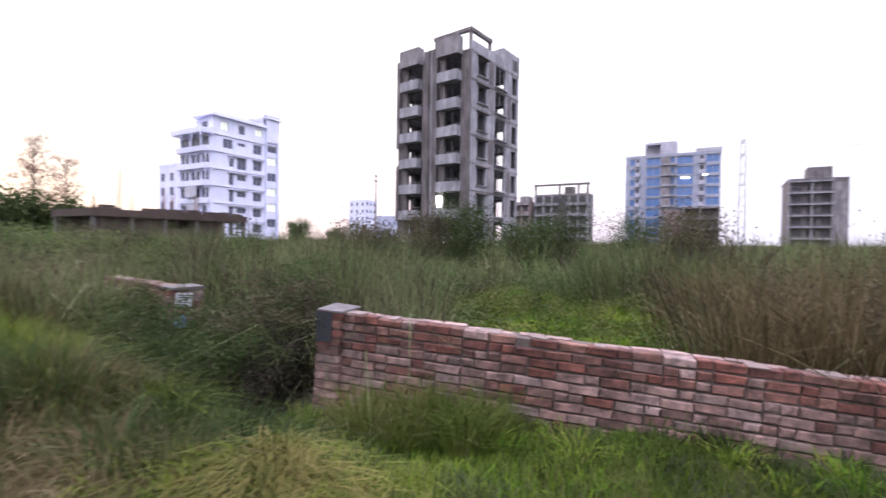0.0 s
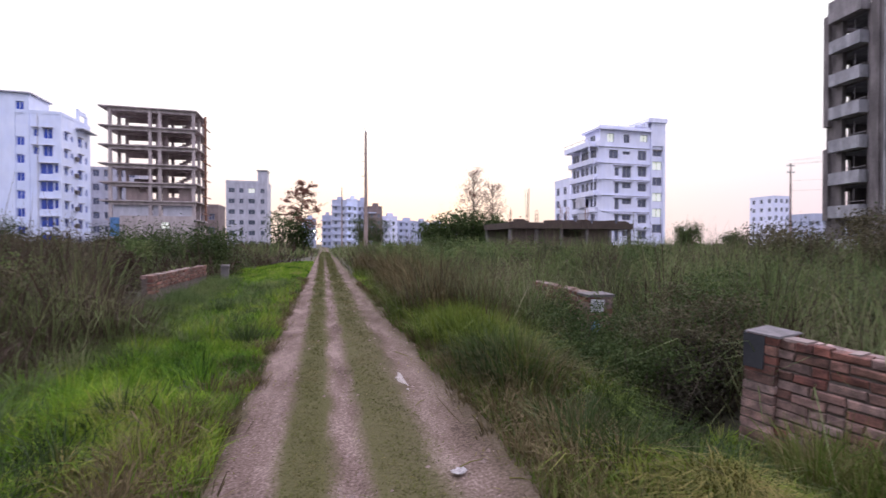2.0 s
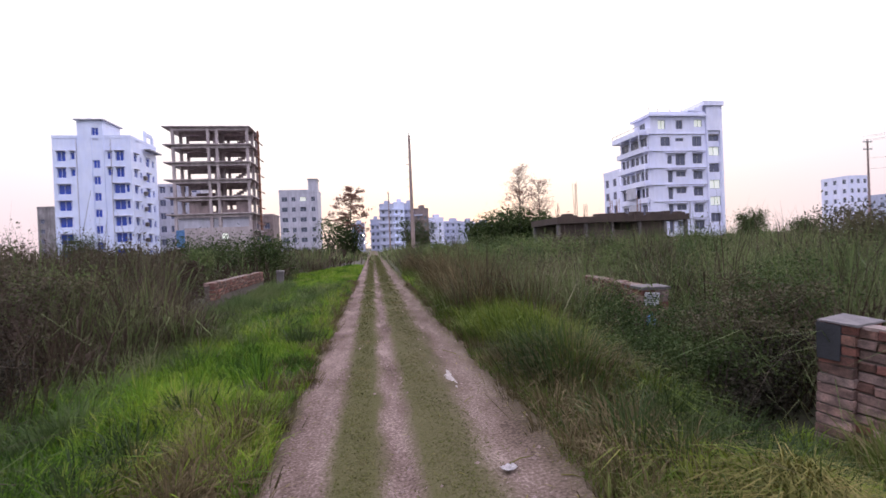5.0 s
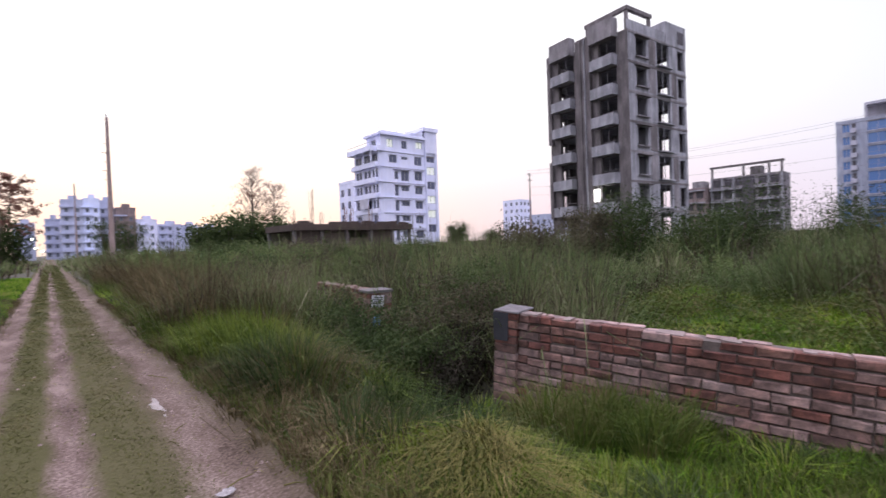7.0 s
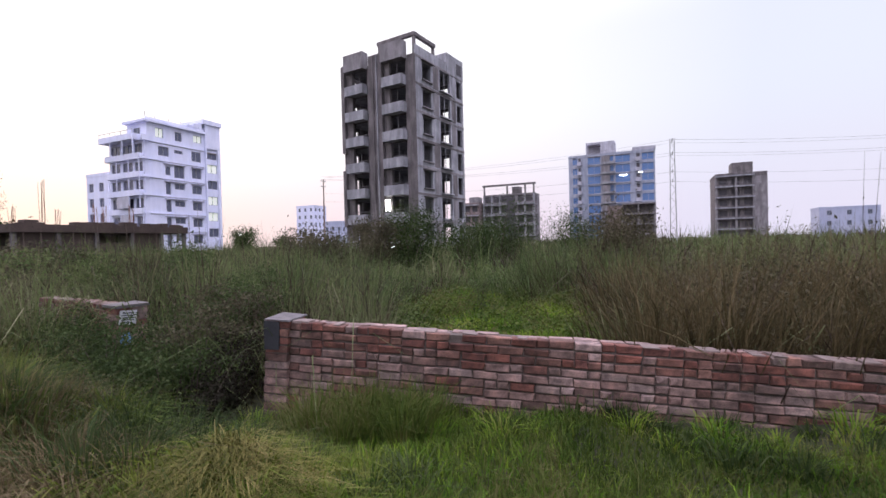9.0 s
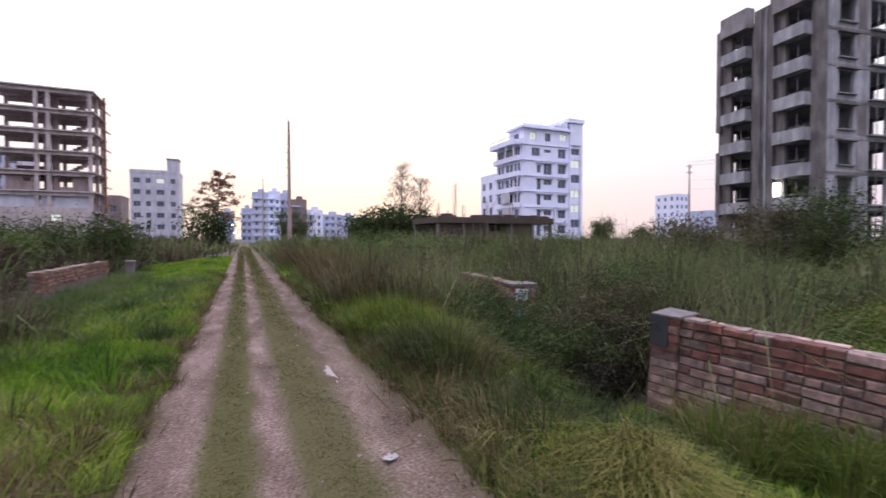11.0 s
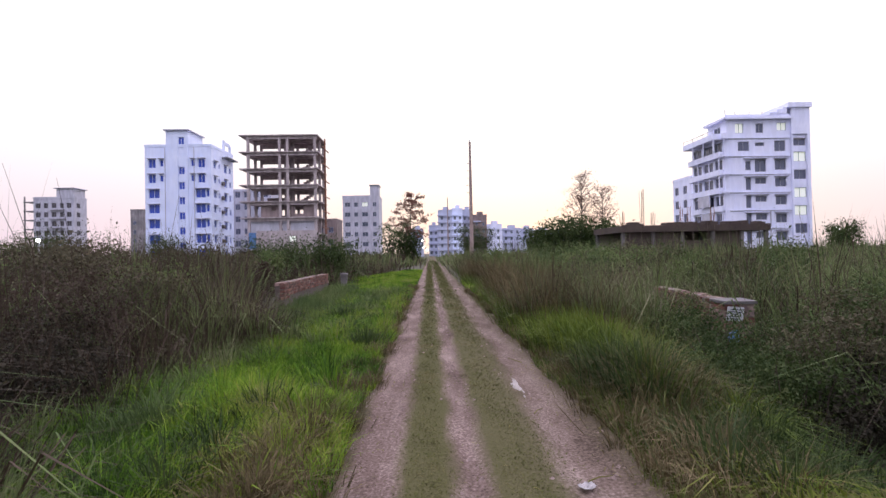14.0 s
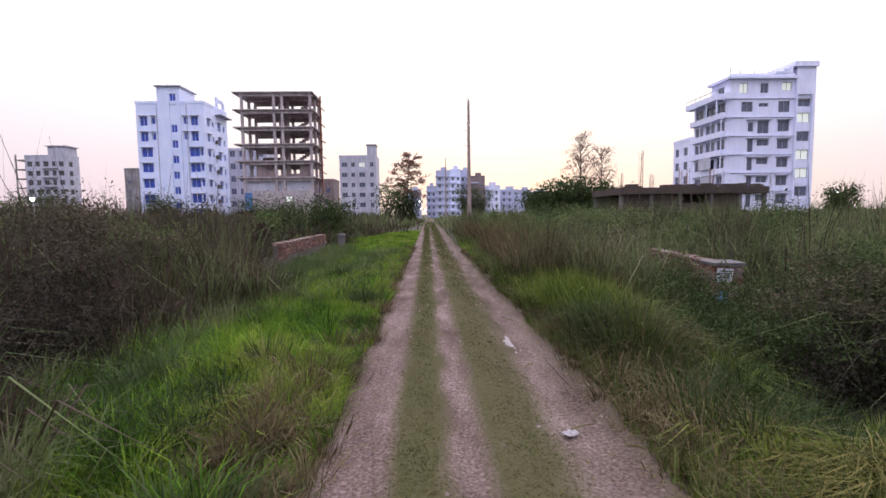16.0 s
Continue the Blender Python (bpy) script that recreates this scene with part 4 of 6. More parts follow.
q, hs, w, ln, a = tufts(420, 60, (4.6, 9.5, -5.0, 0.4), 0.22, 1.45, 0.012, 0.7, lambda x, y: ((x > wall_x(y) + 0.45) & ~lush_bed(x, y)) * 1.0)
grass("dry_stems", "dense brown dry stems standing behind the wall", q, hs, w, ln, G_DRY, 0.7, a)
# brown stems leaning out over the verge
q, hs, w, ln, a = tufts(520, 36, (1.12, 2.6, 5.0, 20), 0.14, 1.2, 0.007, 0.7, lambda x, y: (x > right_edge(y) - 0.35) * 1.0)
grass("dry_stems", "brown dry stems leaning out beside the track", q, hs, w, ln, G_DRY, 0.6, a)
q, hs, w, ln, a = tufts(330, 40, (-7, -2.4, 0.5, 18), 0.15, 1.0, 0.008, 0.9, lambda x, y: ((x < left_edge(y) + 0.35) & (x > left_edge(y) - 0.8) & ~((x > -4.6) & (y > 10.2))) * 1.0)
grass("dry_stems", "brown dry stems leaning over the edge of the lawn", q, hs, w, ln, G_BROWN, 0.6, a)

# tall reed grass in tussocks, coarser with distance
KINDS = ((0.40, G_THICK, "tall dense olive reed grass on the waste ground", "reed_grass"), (0.20, G_BROWN, "dry brown reed stems on the waste ground", "dry_stems"), (0.40, G_WEED, "dull green tall weeds among the reed grass", "tall_weeds"))
for area, count, per, lo, hi, wd, size in (((-16, 16, -3, 16), 5200, 50, 0, 13, 0.0085, 0.17), ((-36, 40, -12, 40), 5200, 34, 13, 36, 0.020, 0.36), ((-80, 100, -40, 100), 3600, 28, 36, 100, 0.075, 1.0)):
    c = scatter(count * 2, *area, lambda x, y: thicket(x, y) * (front_depth(x, y) >= lo) * (front_depth(x, y) < hi) * (np.abs(x + 0.1) > 1.3) * np.clip(0.75 + 0.5 * wobble(x, y, 1.1, 5), 0.25, 1))[:count]
    dice = np.clip(RNG.uniform(0, 1, len(c)) * 0.7 + 0.12 + 0.42 * wobble(c[:, 0], c[:, 1], 0.55, 1.0), 0.0, 0.999)
    dice = np.where((c[:, 0] < -2.5) & (front_depth(c[:, 0], c[:, 1]) < 36), np.clip(0.40 + 0.23 * RNG.uniform(0, 1, len(c)) + 0.08 * wobble(c[:, 0], c[:, 1], 0.8, 2), 0, 0.999), dice)
    edge = 0.0
    for share, mat, label, nm in KINDS:
        cc = c[(dice >= edge) & (dice < edge + share)] if edge else c[dice < share]
        if edge + share > 0.99:
            cc = c[dice >= edge]
        edge += share
        q = np.repeat(cc, per, axis=0)
        wv = wd * 1.25 * RNG.uniform(0.5, 1.5, len(q))
        r = np.abs(RNG.normal(0, size, len(q)))
        a = RNG.uniform(0, 2 * np.pi, len(q))
        q = q + np.stack([r * np.cos(a), r * np.sin(a)], -1)
        hs = np.repeat(RNG.uniform(0.5, 1.25, len(cc)), per) * tall(q[:, 0], q[:, 1])
        grass(nm, label, q, hs, wv, np.clip(0.42 + r / size * 0.45, 0, 1.6), mat, 0.95, a + RNG.normal(0, 0.5, len(q)))
# leafy weeds through the front of the thicket
c = scatter(9000, -9, 11, -2.5, 14, lambda x, y: thicket(x, y) * (front_depth(x, y) < 11) * (0.35 + 0.5 * wobble(x, y, 1.7, 7)))
c = c[:3200]
zc = ground_z(c[:, 0], c[:, 1]) + tall(c[:, 0], c[:, 1]) * RNG.uniform(0.2, 0.7, len(c))
weeds = leaf_cloud("leafy_weeds", *(lambda m: (np.concatenate([m, (ground_z(m[:, 0], m[:, 1]) + tall(m[:, 0], m[:, 1]) * RNG.uniform(0.15, 0.55, len(m)))[:, None]], -1), np.full(len(m), 0.42)))(scatter(9000, -30, 34, -8, 36, lambda x, y: thicket(x, y) * (front_depth(x, y) > 10) * (front_depth(x, y) < 34) * (np.abs(x) > 1.6) * (0.25 + 0.6 * wobble(x, y, 0.6, 4)))[:1500]), 60000, 0.045, G_WEED, None, 1.0, "leafy scrub rising through the reed grass")
tagged(weeds, "", "weeds", kind="stuff")
weeds = leaf_cloud("leafy_weeds", np.concatenate([c, zc[:, None]], -1), np.full(len(c), 0.26), 42000, 0.016, L_DULL, None, 1.2, "small-leaved weeds tangled through the reed grass")
tagged(weeds, "", "weeds", kind="stuff")
# a few feathery stems standing well above the rest
for x, y, h, lean in ((-4.5, 4.6, 3.1, 0.12), (-4.35, 4.9, 2.3, 0.3), (-4.9, 5.2, 2.3, 0.35), (-5.0, 5.6, 2.2, 0.4), (-5.2, 5.0, 2.4, 0.2), (-5.6, 7.0, 2.5, 0.2), (-5.0, 8.2, 2.4, -0.2), (-4.7, 9.5, 2.4, 0.25), (8.5, -3.4, 2.4, 0.2), (9.5, -3.6, 2.6, 0.1)):
    bm = bmesh.new()
    tube(bm, (0, 0, -0.3), (-lean * 0.4, 0, h * 0.6), 0.006, 0.004, 5)
    tube(bm, (-lean * 0.4, 0, h * 0.6), (-lean * 1.4, 0, h), 0.004, 0.0015, 5)
    single("reed_stem", bm, G_BROWN, "single tall dry reed stem above the thicket", "reed", group="reed stems", m=pose(x, y, 0))


# ---- shrubs ----
def shrub(x, y, r, h, count, size, leaf, label, category="shrub", stems=6, thick=0.012):
    base = float(ground_z(x, y))
    s = thing("shrub", pose(x, y, base), label, category)
    bm = bmesh.new()
    ends, rad = [], []
    for k in range(stems):
        a = k * 2.4 + random.uniform(-0.4, 0.4)
        e = Vector((r * 0.7 * math.cos(a) * random.uniform(0.4, 1), r * 0.7 * math.sin(a) * random.uniform(0.4, 1), h * random.uniform(0.6, 0.95)))
        m = e * 0.5 + Vector((0, 0, h * 0.12))
        tube(bm, (0, 0, -0.05), m, thick * h, thick * 0.6 * h, 5)
        tube(bm, m, e, thick * 0.6 * h, thick * 0.2 * h, 5)
        for t in (0.45, 0.7, 1.0):
            ends.append(tuple(e * t + Vector((random.uniform(-1, 1), random.uniform(-1, 1), random.uniform(-0.6, 0.3))) * r * 0.25))
            rad.append(r * random.uniform(0.3, 0.55))
    tagged(part("stem", bm, M_BARK, s), kind="stuff")
    leaf_cloud("foliage", ends, rad, count, size, leaf, s)
    return s


def overhang(x, y, r, low, high, count, size, leaf, label):
    """A thicket arching over a hollow: bent stems that carry their leaves in a roof, dark below."""
    base = float(ground_z(x, y))
    s = thing("shrub", pose(x, y, base), label, "shrub")
    bm = bmesh.new()
    ends, rad = [], []
    for k in range(26):
        a = k * 2.4
        q = r * math.sqrt((k + 0.5) / 26)
        e = Vector((q * math.cos(a), q * math.sin(a), random.uniform(low, high) - 0.25 * (high - low) * (q / r)))
        f = Vector((e.x * 0.6 + random.uniform(-0.15, 0.15), e.y * 0.6 + 0.15, -0.05))
        m = f.lerp(e, 0.6) + Vector((0, 0, 0.15 * high))
        tube(bm, f, m, 0.008, 0.006, 4)
        tube(bm, m, e, 0.006, 0.002, 4)
        ends.append(tuple(e))
        rad.append(r * random.uniform(0.22, 0.36))
    tagged(part("stem", bm, M_BARK, s), kind="stuff")
    leaf_cloud("foliage", ends, rad, count, size, leaf, s, 0.55)
    return s


overhang(3.2, 4.35, 0.65, 0.5, 1.0, 4200, 0.020, L_GREEN, "tangled green growth arching over the ditch beside the wall")
overhang(4.0, 4.5, 0.75, 0.6, 1.25, 4600, 0.021, L_DULL, "tangled dry growth arching behind the wall's end")
overhang(2.75, 4.8, 0.6, 0.4, 0.8, 4200, 0.020, L_GREEN, "tangled green growth arching over the ditch")
# low fill whose dark leaf colour stands for the shade in both hollows
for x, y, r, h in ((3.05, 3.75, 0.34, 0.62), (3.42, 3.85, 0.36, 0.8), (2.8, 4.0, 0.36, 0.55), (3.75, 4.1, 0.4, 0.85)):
    shrub(x, y, r, h, 3600, 0.018, L_DARK, "undergrowth coloured as deep shade in the ditch beside the wall", "undergrowth", 9, 0.008)
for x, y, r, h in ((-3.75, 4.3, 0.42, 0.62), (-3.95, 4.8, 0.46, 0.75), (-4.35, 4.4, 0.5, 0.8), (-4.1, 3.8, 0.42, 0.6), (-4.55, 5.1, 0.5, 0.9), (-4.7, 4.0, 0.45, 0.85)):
    shrub(x, y, r, h, 3800, 0.019, L_DARK, "undergrowth coloured as deep shade in a hollow by the lawn", "undergrowth", 9, 0.008)
for x, y, r, h in ((-5.0, 5.6, 0.8, 1.5), (-5.5, 4.7, 0.8, 1.5), (-5.3, 3.8, 0.7, 1.35), (-4.4, 5.8, 0.7, 1.4)):
    shrub(x, y, r, h, 4000, 0.019, G_BROWN, "brown dry thicket standing behind the hollow", "bush", 14, 0.006)
q, hs, w, ln, a = tufts(70, 50, (2.9, 5.0, 4.3, 6.0), 0.14, 0.95, 0.010, 0.8, lambda x, y: ((x > 4.45) | (y < 4.8)) * 1.0)
grass("tall_weeds", "dull green weeds rising over the ditch", q, hs, w, ln, G_WEED, 0.8, a)
q, hs, w, ln, a = tufts(8, 16, (-5.4, -4.6, 4.4, 5.6), 0.10, 2.1, 0.006, 0.5, lambda x, y: 1.0 + 0 * x)
grass("reed_sprays", "thin feathery reed stems above the thicket", q, hs, w, ln, G_BROWN, 0.7, a)
q, hs, w, ln, a = tufts(9, 14, (-7.6, -6.0, 8.5, 10.5), 0.14, 2.4, 0.008, 0.6, lambda x, y: 1.0 + 0 * x)
grass("reed_sprays", "thin feathery reed stems above the far thicket", q, hs, w, ln, G_BROWN, 0.7, a)
for x, y, r, h, c in ((2.35, 3.75, 0.35, 0.38, 1300), (2.3, 4.3, 0.4, 0.5, 1400), (3.0, 5.3, 0.6, 0.9, 2200), (4.3, 4.4, 0.7, 1.2, 2600), (3.35, 5.55, 0.45, 0.5, 1700), (3.98, 5.82, 0.3, 0.5, 1300), (3.35, 5.95, 0.28, 0.36, 1000), (3.35, 6.3, 0.4, 0.72, 1500), (3.5, 7.0, 0.4, 0.8, 1500), (3.55, 7.8, 0.4, 0.85, 1400), (4.15, 5.75, 0.4, 0.7, 1300), (4.0, 5.4, 0.5, 0.8, 1600), (3.3, 7.2, 0.6, 1.1, 1800), (4.9, 7.2, 0.8, 1.5, 2600)):
    shrub(x, y, r, h, int(c * 2.2), 0.019, L_GREEN, "dark green leafy shrub filling the hollow beside the wall")
for x, y, r, h in ((6.2, -1.5, 0.9, 1.5), (7.4, -0.9, 0.9, 1.6), (7.6, -2.6, 1.1, 1.7), (6.0, -3.2, 0.9, 1.4)):
    shrub(x, y, r, h, 2600, 0.022, L_DULL, "dry brown twiggy shrub behind the brick wall", stems=16, thick=0.006)
for x, y, r, h, lf in ((15.8, 8.1, 1.5, 3.1, L_GREEN), (14.6, 9.0, 1.2, 2.6, L_DULL), (20.9, 6.2, 2.0, 3.2, L_GREEN), (18.5, 6.6, 1.4, 2.6, L_GREEN), (12.0, 9.5, 1.2, 2.3, L_DULL), (23.5, 3.0, 1.8, 2.8, L_GREEN), (16.0, 0.5, 1.3, 2.4, L_DULL), (9.0, 12.5, 1.3, 1.5, L_GREEN), (7.4, 16.0, 1.4, 1.8, L_DULL), (5.0, 19.0, 1.2, 1.8, L_GREEN), (-8.0, 9.0, 1.2, 1.5, L_DULL), (-10.5, 13.0, 1.5, 1.6, L_DULL), (-7.2, 13.5, 1.1, 1.6, L_DULL), (-13, 18, 1.6, 1.9, L_DULL)):
    shrub(x, y, r, h * 1.04, 13000, 0.042, lf, "leafy scrub bush rising out of the reed grass", "bush", 9)
shrub(-5.3, 22.5, 1.6, 2.3, 7000, 0.06, L_GREEN, "dark leafy bush standing above the reed grass")
shrub(-8.5, 24.0, 1.9, 2.4, 8000, 0.06, L_GREEN, "dark leafy bush standing above the reed grass")
# scrub breaking up the front of the reed grass
rnd = random.Random(33)
for k in range(76):
    right = k % 2
    y = rnd.uniform(6.2, 22) if right else rnd.uniform(2.0, 20)
    x = float(right_edge(y)) + rnd.uniform(0.5, 6.5) if right else float(left_edge(y)) - rnd.uniform(0.4, 5.0)
    if (right and abs(x - 3.7) < 0.9 and y < 9.2) or (not right and x > -5.3 and y > 10) or (not right and abs(y - 3.7) < 1.3 and x > -4.8):
        continue
    h = rnd.uniform(1.15, 1.75) + 0.02 * y
    leaf = (L_DULL, G_WEED, L_GREEN if right else L_DULL, G_WEED if right else G_BROWN, L_DULL)[k % 5]
    shrub(x, y, rnd.uniform(0.5, 0.95), h * 0.86, 4600, 0.019 + 0.0014 * y, leaf, ("brown dry scrub bush among the reed grass", "dull green scrub bush among the reed grass", "dark scrub bush among the reed grass", "dull scrub bush among the reed grass", "brown dry scrub bush among the reed grass")[k % 5], "bush", 9, 0.006)
for x, y, h in ((7.6, 4.4, 0.9), (10.6, 3.4, 1.2), (9.6, 5.2, 1.2), (11.6, 1.6, 1.2)):
    shrub(x, y, 0.7, h, 3200, 0.022, G_WEED, "dull green bush in the grass behind the wall", "bush", 8, 0.006)


# ---- buildings ----
def facade(bm, o, u, W, H, holes, depth=0.25):
    """A wall face from o along u, with real openings and their reveals; holes: (x, z, w, h)."""
    o, u = Vector(o), Vector(u)
    inward = Vector((-u.y, u.x, 0))
    xs = sorted({0.0, W, *(round(v, 3) for h in holes for v in (h[0], h[0] + h[2]))})
    zs = sorted({0.0, H, *(round(v, 3) for h in holes for v in (h[1], h[1] + h[3]))})

    def pt(x, z, d=0.0):
        return bm.verts.new(o + u * x + inward * d + Vector((0, 0, z)))

    for i in range(len(xs) - 1):
        for j in range(len(zs) - 1):
            cx, cz = (xs[i] + xs[i + 1]) / 2, (zs[j] + zs[j + 1]) / 2
            if any(h[0] < cx < h[0] + h[2] and h[1] < cz < h[1] + h[3] for h in holes):
                continue
            bm.faces.new((pt(xs[i], zs[j]), pt(xs[i + 1], zs[j]), pt(xs[i + 1], zs[j + 1]), pt(xs[i], zs[j + 1])))
    for x, z, w, h in holes:
        c = ((x, z), (x + w, z), (x + w, z + h), (x, z + h))
        for k in range(4):
            (xa, za), (xb, zb) = c[k], c[(k + 1) % 4]
            bm.faces.new((pt(xa, za), pt(xb, zb), pt(xb, zb, depth), pt(xa, za, depth)))


WINDOWS = {}


def window(parent, o, u, x, z, w, h, pane, frame_mat, inset=0.16, hood=False):
    """A window in its opening: frame with mullion, pane and, if asked, a thin hood over it."""
    u = Vector(u)
    m = Matrix.Translation(Vector(o) + u * (x + w / 2) + Vector((0, 0, z))) @ Matrix.Rotation(math.atan2(u.y, u.x), 4, "Z")
    key = (round(w, 2), round(h, 2), pane.name, frame_mat.name, inset)
    if key not in WINDOWS:
        t = 0.07
        f = [(-w / 2, w / 2, inset - 0.04, inset + 0.04, 0, t), (-w / 2, w / 2, inset - 0.04, inset + 0.04, h - t, h), (-w / 2, -w / 2 + t, inset - 0.04, inset + 0.04, t, h - t), (w / 2 - t, w / 2, inset - 0.04, inset + 0.04, t, h - t)]
        if w > 0.9:
            f.append((-0.03, 0.03, inset - 0.035, inset + 0.035, t, h - t))
        WINDOWS[key] = (mesh_of(boxes(*f), "window", frame_mat), mesh_of(boxes((-w / 2 + 0.01, w / 2 - 0.01, inset + 0.045, inset + 0.06, 0.01, h - 0.01)), "pane", pane),
                        mesh_of(boxes((-w / 2 - 0.12, w / 2 + 0.12, -0.38, 0.0, h + 0.03, h + 0.11)), "hood", M_CONC_L))
    a, b, c = WINDOWS[key]
    win = shared("window", a, parent, m)
    shared("pane", b, win, Matrix())
    if hood:
        shared("hood", c, win, Matrix())
    return win


def block(name, x, y, rz, W, D, H, label, wall_mat, front=(), side=(), side_at="left", pane=None, frame_mat=None, lit=(), lit_mat=None, hood=False, parapet=0.9, group="", base=-0.4):
    """A flat-roofed house: front face on local y = 0 from x = 0 to W, and one side with openings."""
    pane, frame_mat = pane or M_PANE, frame_mat or M_FRAME
    h = thing(name, pose(x, y, base, 0, 0, rz), label, "building", group)
    bm = bmesh.new()
    facade(bm, (0, 0, 0), (1, 0, 0), W, H, list(front))
    facade(bm, (0, D, 0), (0, -1, 0), D, H, list(side) if side_at == "left" else [])
    facade(bm, (W, 0, 0), (0, 1, 0), D, H, list(side) if side_at == "right" else [])
    facade(bm, (W, D, 0), (-1, 0, 0), W, H, [])
    part("wall", bm, wall_mat, h)
    t = 0.15
    part("roof", boxes((0.01, W - 0.01, 0.01, D - 0.01, H - 0.25, H - 0.02)), M_CONC, h)
    if parapet:
        part("parapet", boxes((-0.06, W + 0.06, -0.06, t, H - 0.01, H + parapet), (-0.06, W + 0.06, D - t, D + 0.06, H - 0.01, H + parapet), (-0.06, t, t, D - t, H - 0.01, H + parapet), (W - t, W + 0.06, t, D - t, H - 0.01, H + parapet)), wall_mat, h)
    for k, (wx, wz, w, hh) in enumerate(front):
        window(h, (0, 0, 0), (1, 0, 0), wx, wz, w, hh, lit_mat if k in lit else pane, frame_mat, hood=hood)
    o, u = ((0, D, 0), (0, -1, 0)) if side_at == "left" else ((W, 0, 0), (0, 1, 0))
    for wx, wz, w, hh in side:
        window(h, o, u, wx, wz, w, hh, pane, frame_mat, hood=hood)
    return h


# white house with blue windows
fr, sd = [], []
for k in range(7):
    z = 0.4 + 3.0 * k
    if k < 5:
        fr += [(0.7, z + 1.2, 2.1, 1.8), (9.9, z + 1.2, 1.9, 1.8), (11.95, z + 1.4, 0.6, 1.5)]
    else:
        fr += [(0.7, z + 1.2, 1.4, 1.8), (2.9, z + 1.5, 0.7, 1.3), (9.0, z + 1.5, 0.8, 1.3), (10.4, z + 1.2, 1.35, 1.8)]
    sd += [(1.0, z + 1.3, 1.1, 1.4), (3.2, z + 1.5, 0.7, 1.0), (5.6, z + 1.1, 1.4, 1.6), (8.2, z + 1.3, 0.8, 1.3)]
    if k:
        fr.append((6.6, z - 0.1, 1.15, 1.5))
house_a = block("apartment_house", -56.5, 92.6, 0, 13.0, 10.2, 23.8, "white seven-storey house with blue-tinted windows and roof tower", M_BLUEW, fr, sd, "right", M_PANE_B, M_BLUEW, parapet=0.5)
bm = bmesh.new()
facade(bm, (4.2, -0.12, 23.7), (1, 0, 0), 4.3, 3.3, [(2.4, -0.02 + 0.4, 1.15, 1.6)])
facade(bm, (8.5, -0.12, 23.7), (0, 1, 0), 6.0, 3.3, [])
facade(bm, (4.2, 5.88, 23.7), (0, -1, 0), 6.0, 3.3, [])
facade(bm, (8.5, 5.88, 23.7), (-1, 0, 0), 4.3, 3.3, [])
stair_top = part("stair_tower", bm, M_BLUEW, house_a)
window(stair_top, (4.2, -0.12, 23.7), (1, 0, 0), 2.4, 0.38, 1.15, 1.6, M_PANE_B, M_BLUEW)
part("tower_roof", boxes((3.85, 8.85, -0.5, 6.3, 27.0, 27.2)), M_GREYP, house_a, "flat overhanging roof slab")
bm = bmesh.new()
v = [bm.verts.new(c) for c in ((4.4, 0.2, 27.2), (6.9, 0.2, 27.2), (6.9, 3, 27.2), (4.4, 3, 27.2), (5.6, 1.6, 27.9))]
for f in ((0, 1, 4), (1, 2, 4), (2, 3, 4), (3, 0, 4), (3, 2, 1, 0)):
    bm.faces.new([v[i] for i in f])
part("skylight", bm, M_GREYP, house_a, "small hipped roof light")
part("stair_bay", boxes((4.2, 6.5, -0.12, -0.002, 0, 23.69), (7.85, 8.5, -0.12, -0.002, 0, 23.69)), M_BLUEW, house_a)
part("roof_gable", boxes((12.7, 13.05, 5.6, 6.2, 24.31, 26.4), (12.7, 13.05, 8.6, 9.2, 24.31, 25.8), (12.7, 13.05, 6.2, 8.6, 25.5, 26.2)), M_BLUEW, house_a, "pierced white roof gable")
part("roof_canopy", boxes((13.07, 14.3, 4.6, 9.9, 22.5, 22.7)), M_CONC_L, house_a)
for k in range(7):
    z = 0.4 + 3.0 * k
    for x0, x1 in (((0.6, 2.9), (9.8, 12.6)) if k < 5 else ((0.6, 2.2), (2.8, 3.7), (8.9, 9.9), (10.3, 11.9))):
        part("sunshade", boxes((x0, x1, -0.45, -0.002, z + 3.02, z + 3.12)), M_GREYP, house_a)
    for y0 in (0.9, 5.5):
        part("sunshade", boxes((13.002, 13.4, y0, y0 + 1.6, z + 2.75, z + 2.85)), M_GREYP, house_a)
for k in range(1, 6):
    part("air_conditioner", boxes((13.002, 13.45, 4.3, 5.2, 1.7 + 3.0 * k, 2.4 + 3.0 * k)), M_CONC_D, house_a, "grey outdoor air conditioner")
part("drain_pipe", boxes((9.6, 9.7, -0.1, -0.002, 0.2, 23.6)), M_GREYP, house_a)
part("drain_pipe", boxes((3.9, 4.0, -0.1, -0.002, 0.2, 23.6)), M_GREYP, house_a)

# bare concrete frame
sk = thing("concrete_frame_building", pose(-32.7, 83.5, -0.4), "unfinished seven-storey bare concrete frame with open floors", "building")
SL = [0.0, 5.7, 8.7, 11.6, 14.55, 17.5, 20.5, 23.5]
for k, z in enumerate(SL[1:]):
    part("floor_slab", boxes((-1.5 if k else -0.6, 12.5, -0.5, 6.9, z - 0.18, z)), M_CONC_P, sk)
    part("edge_beam", boxes((-0.15, 12.3, -0.15, 0.15, z - 0.72, z - 0.182)), M_CONC_P, sk)
    part("middle_beam", boxes((0.0, 12.0, 3.25, 3.55, z - 0.62, z - 0.184)), M_CONC_P, sk)
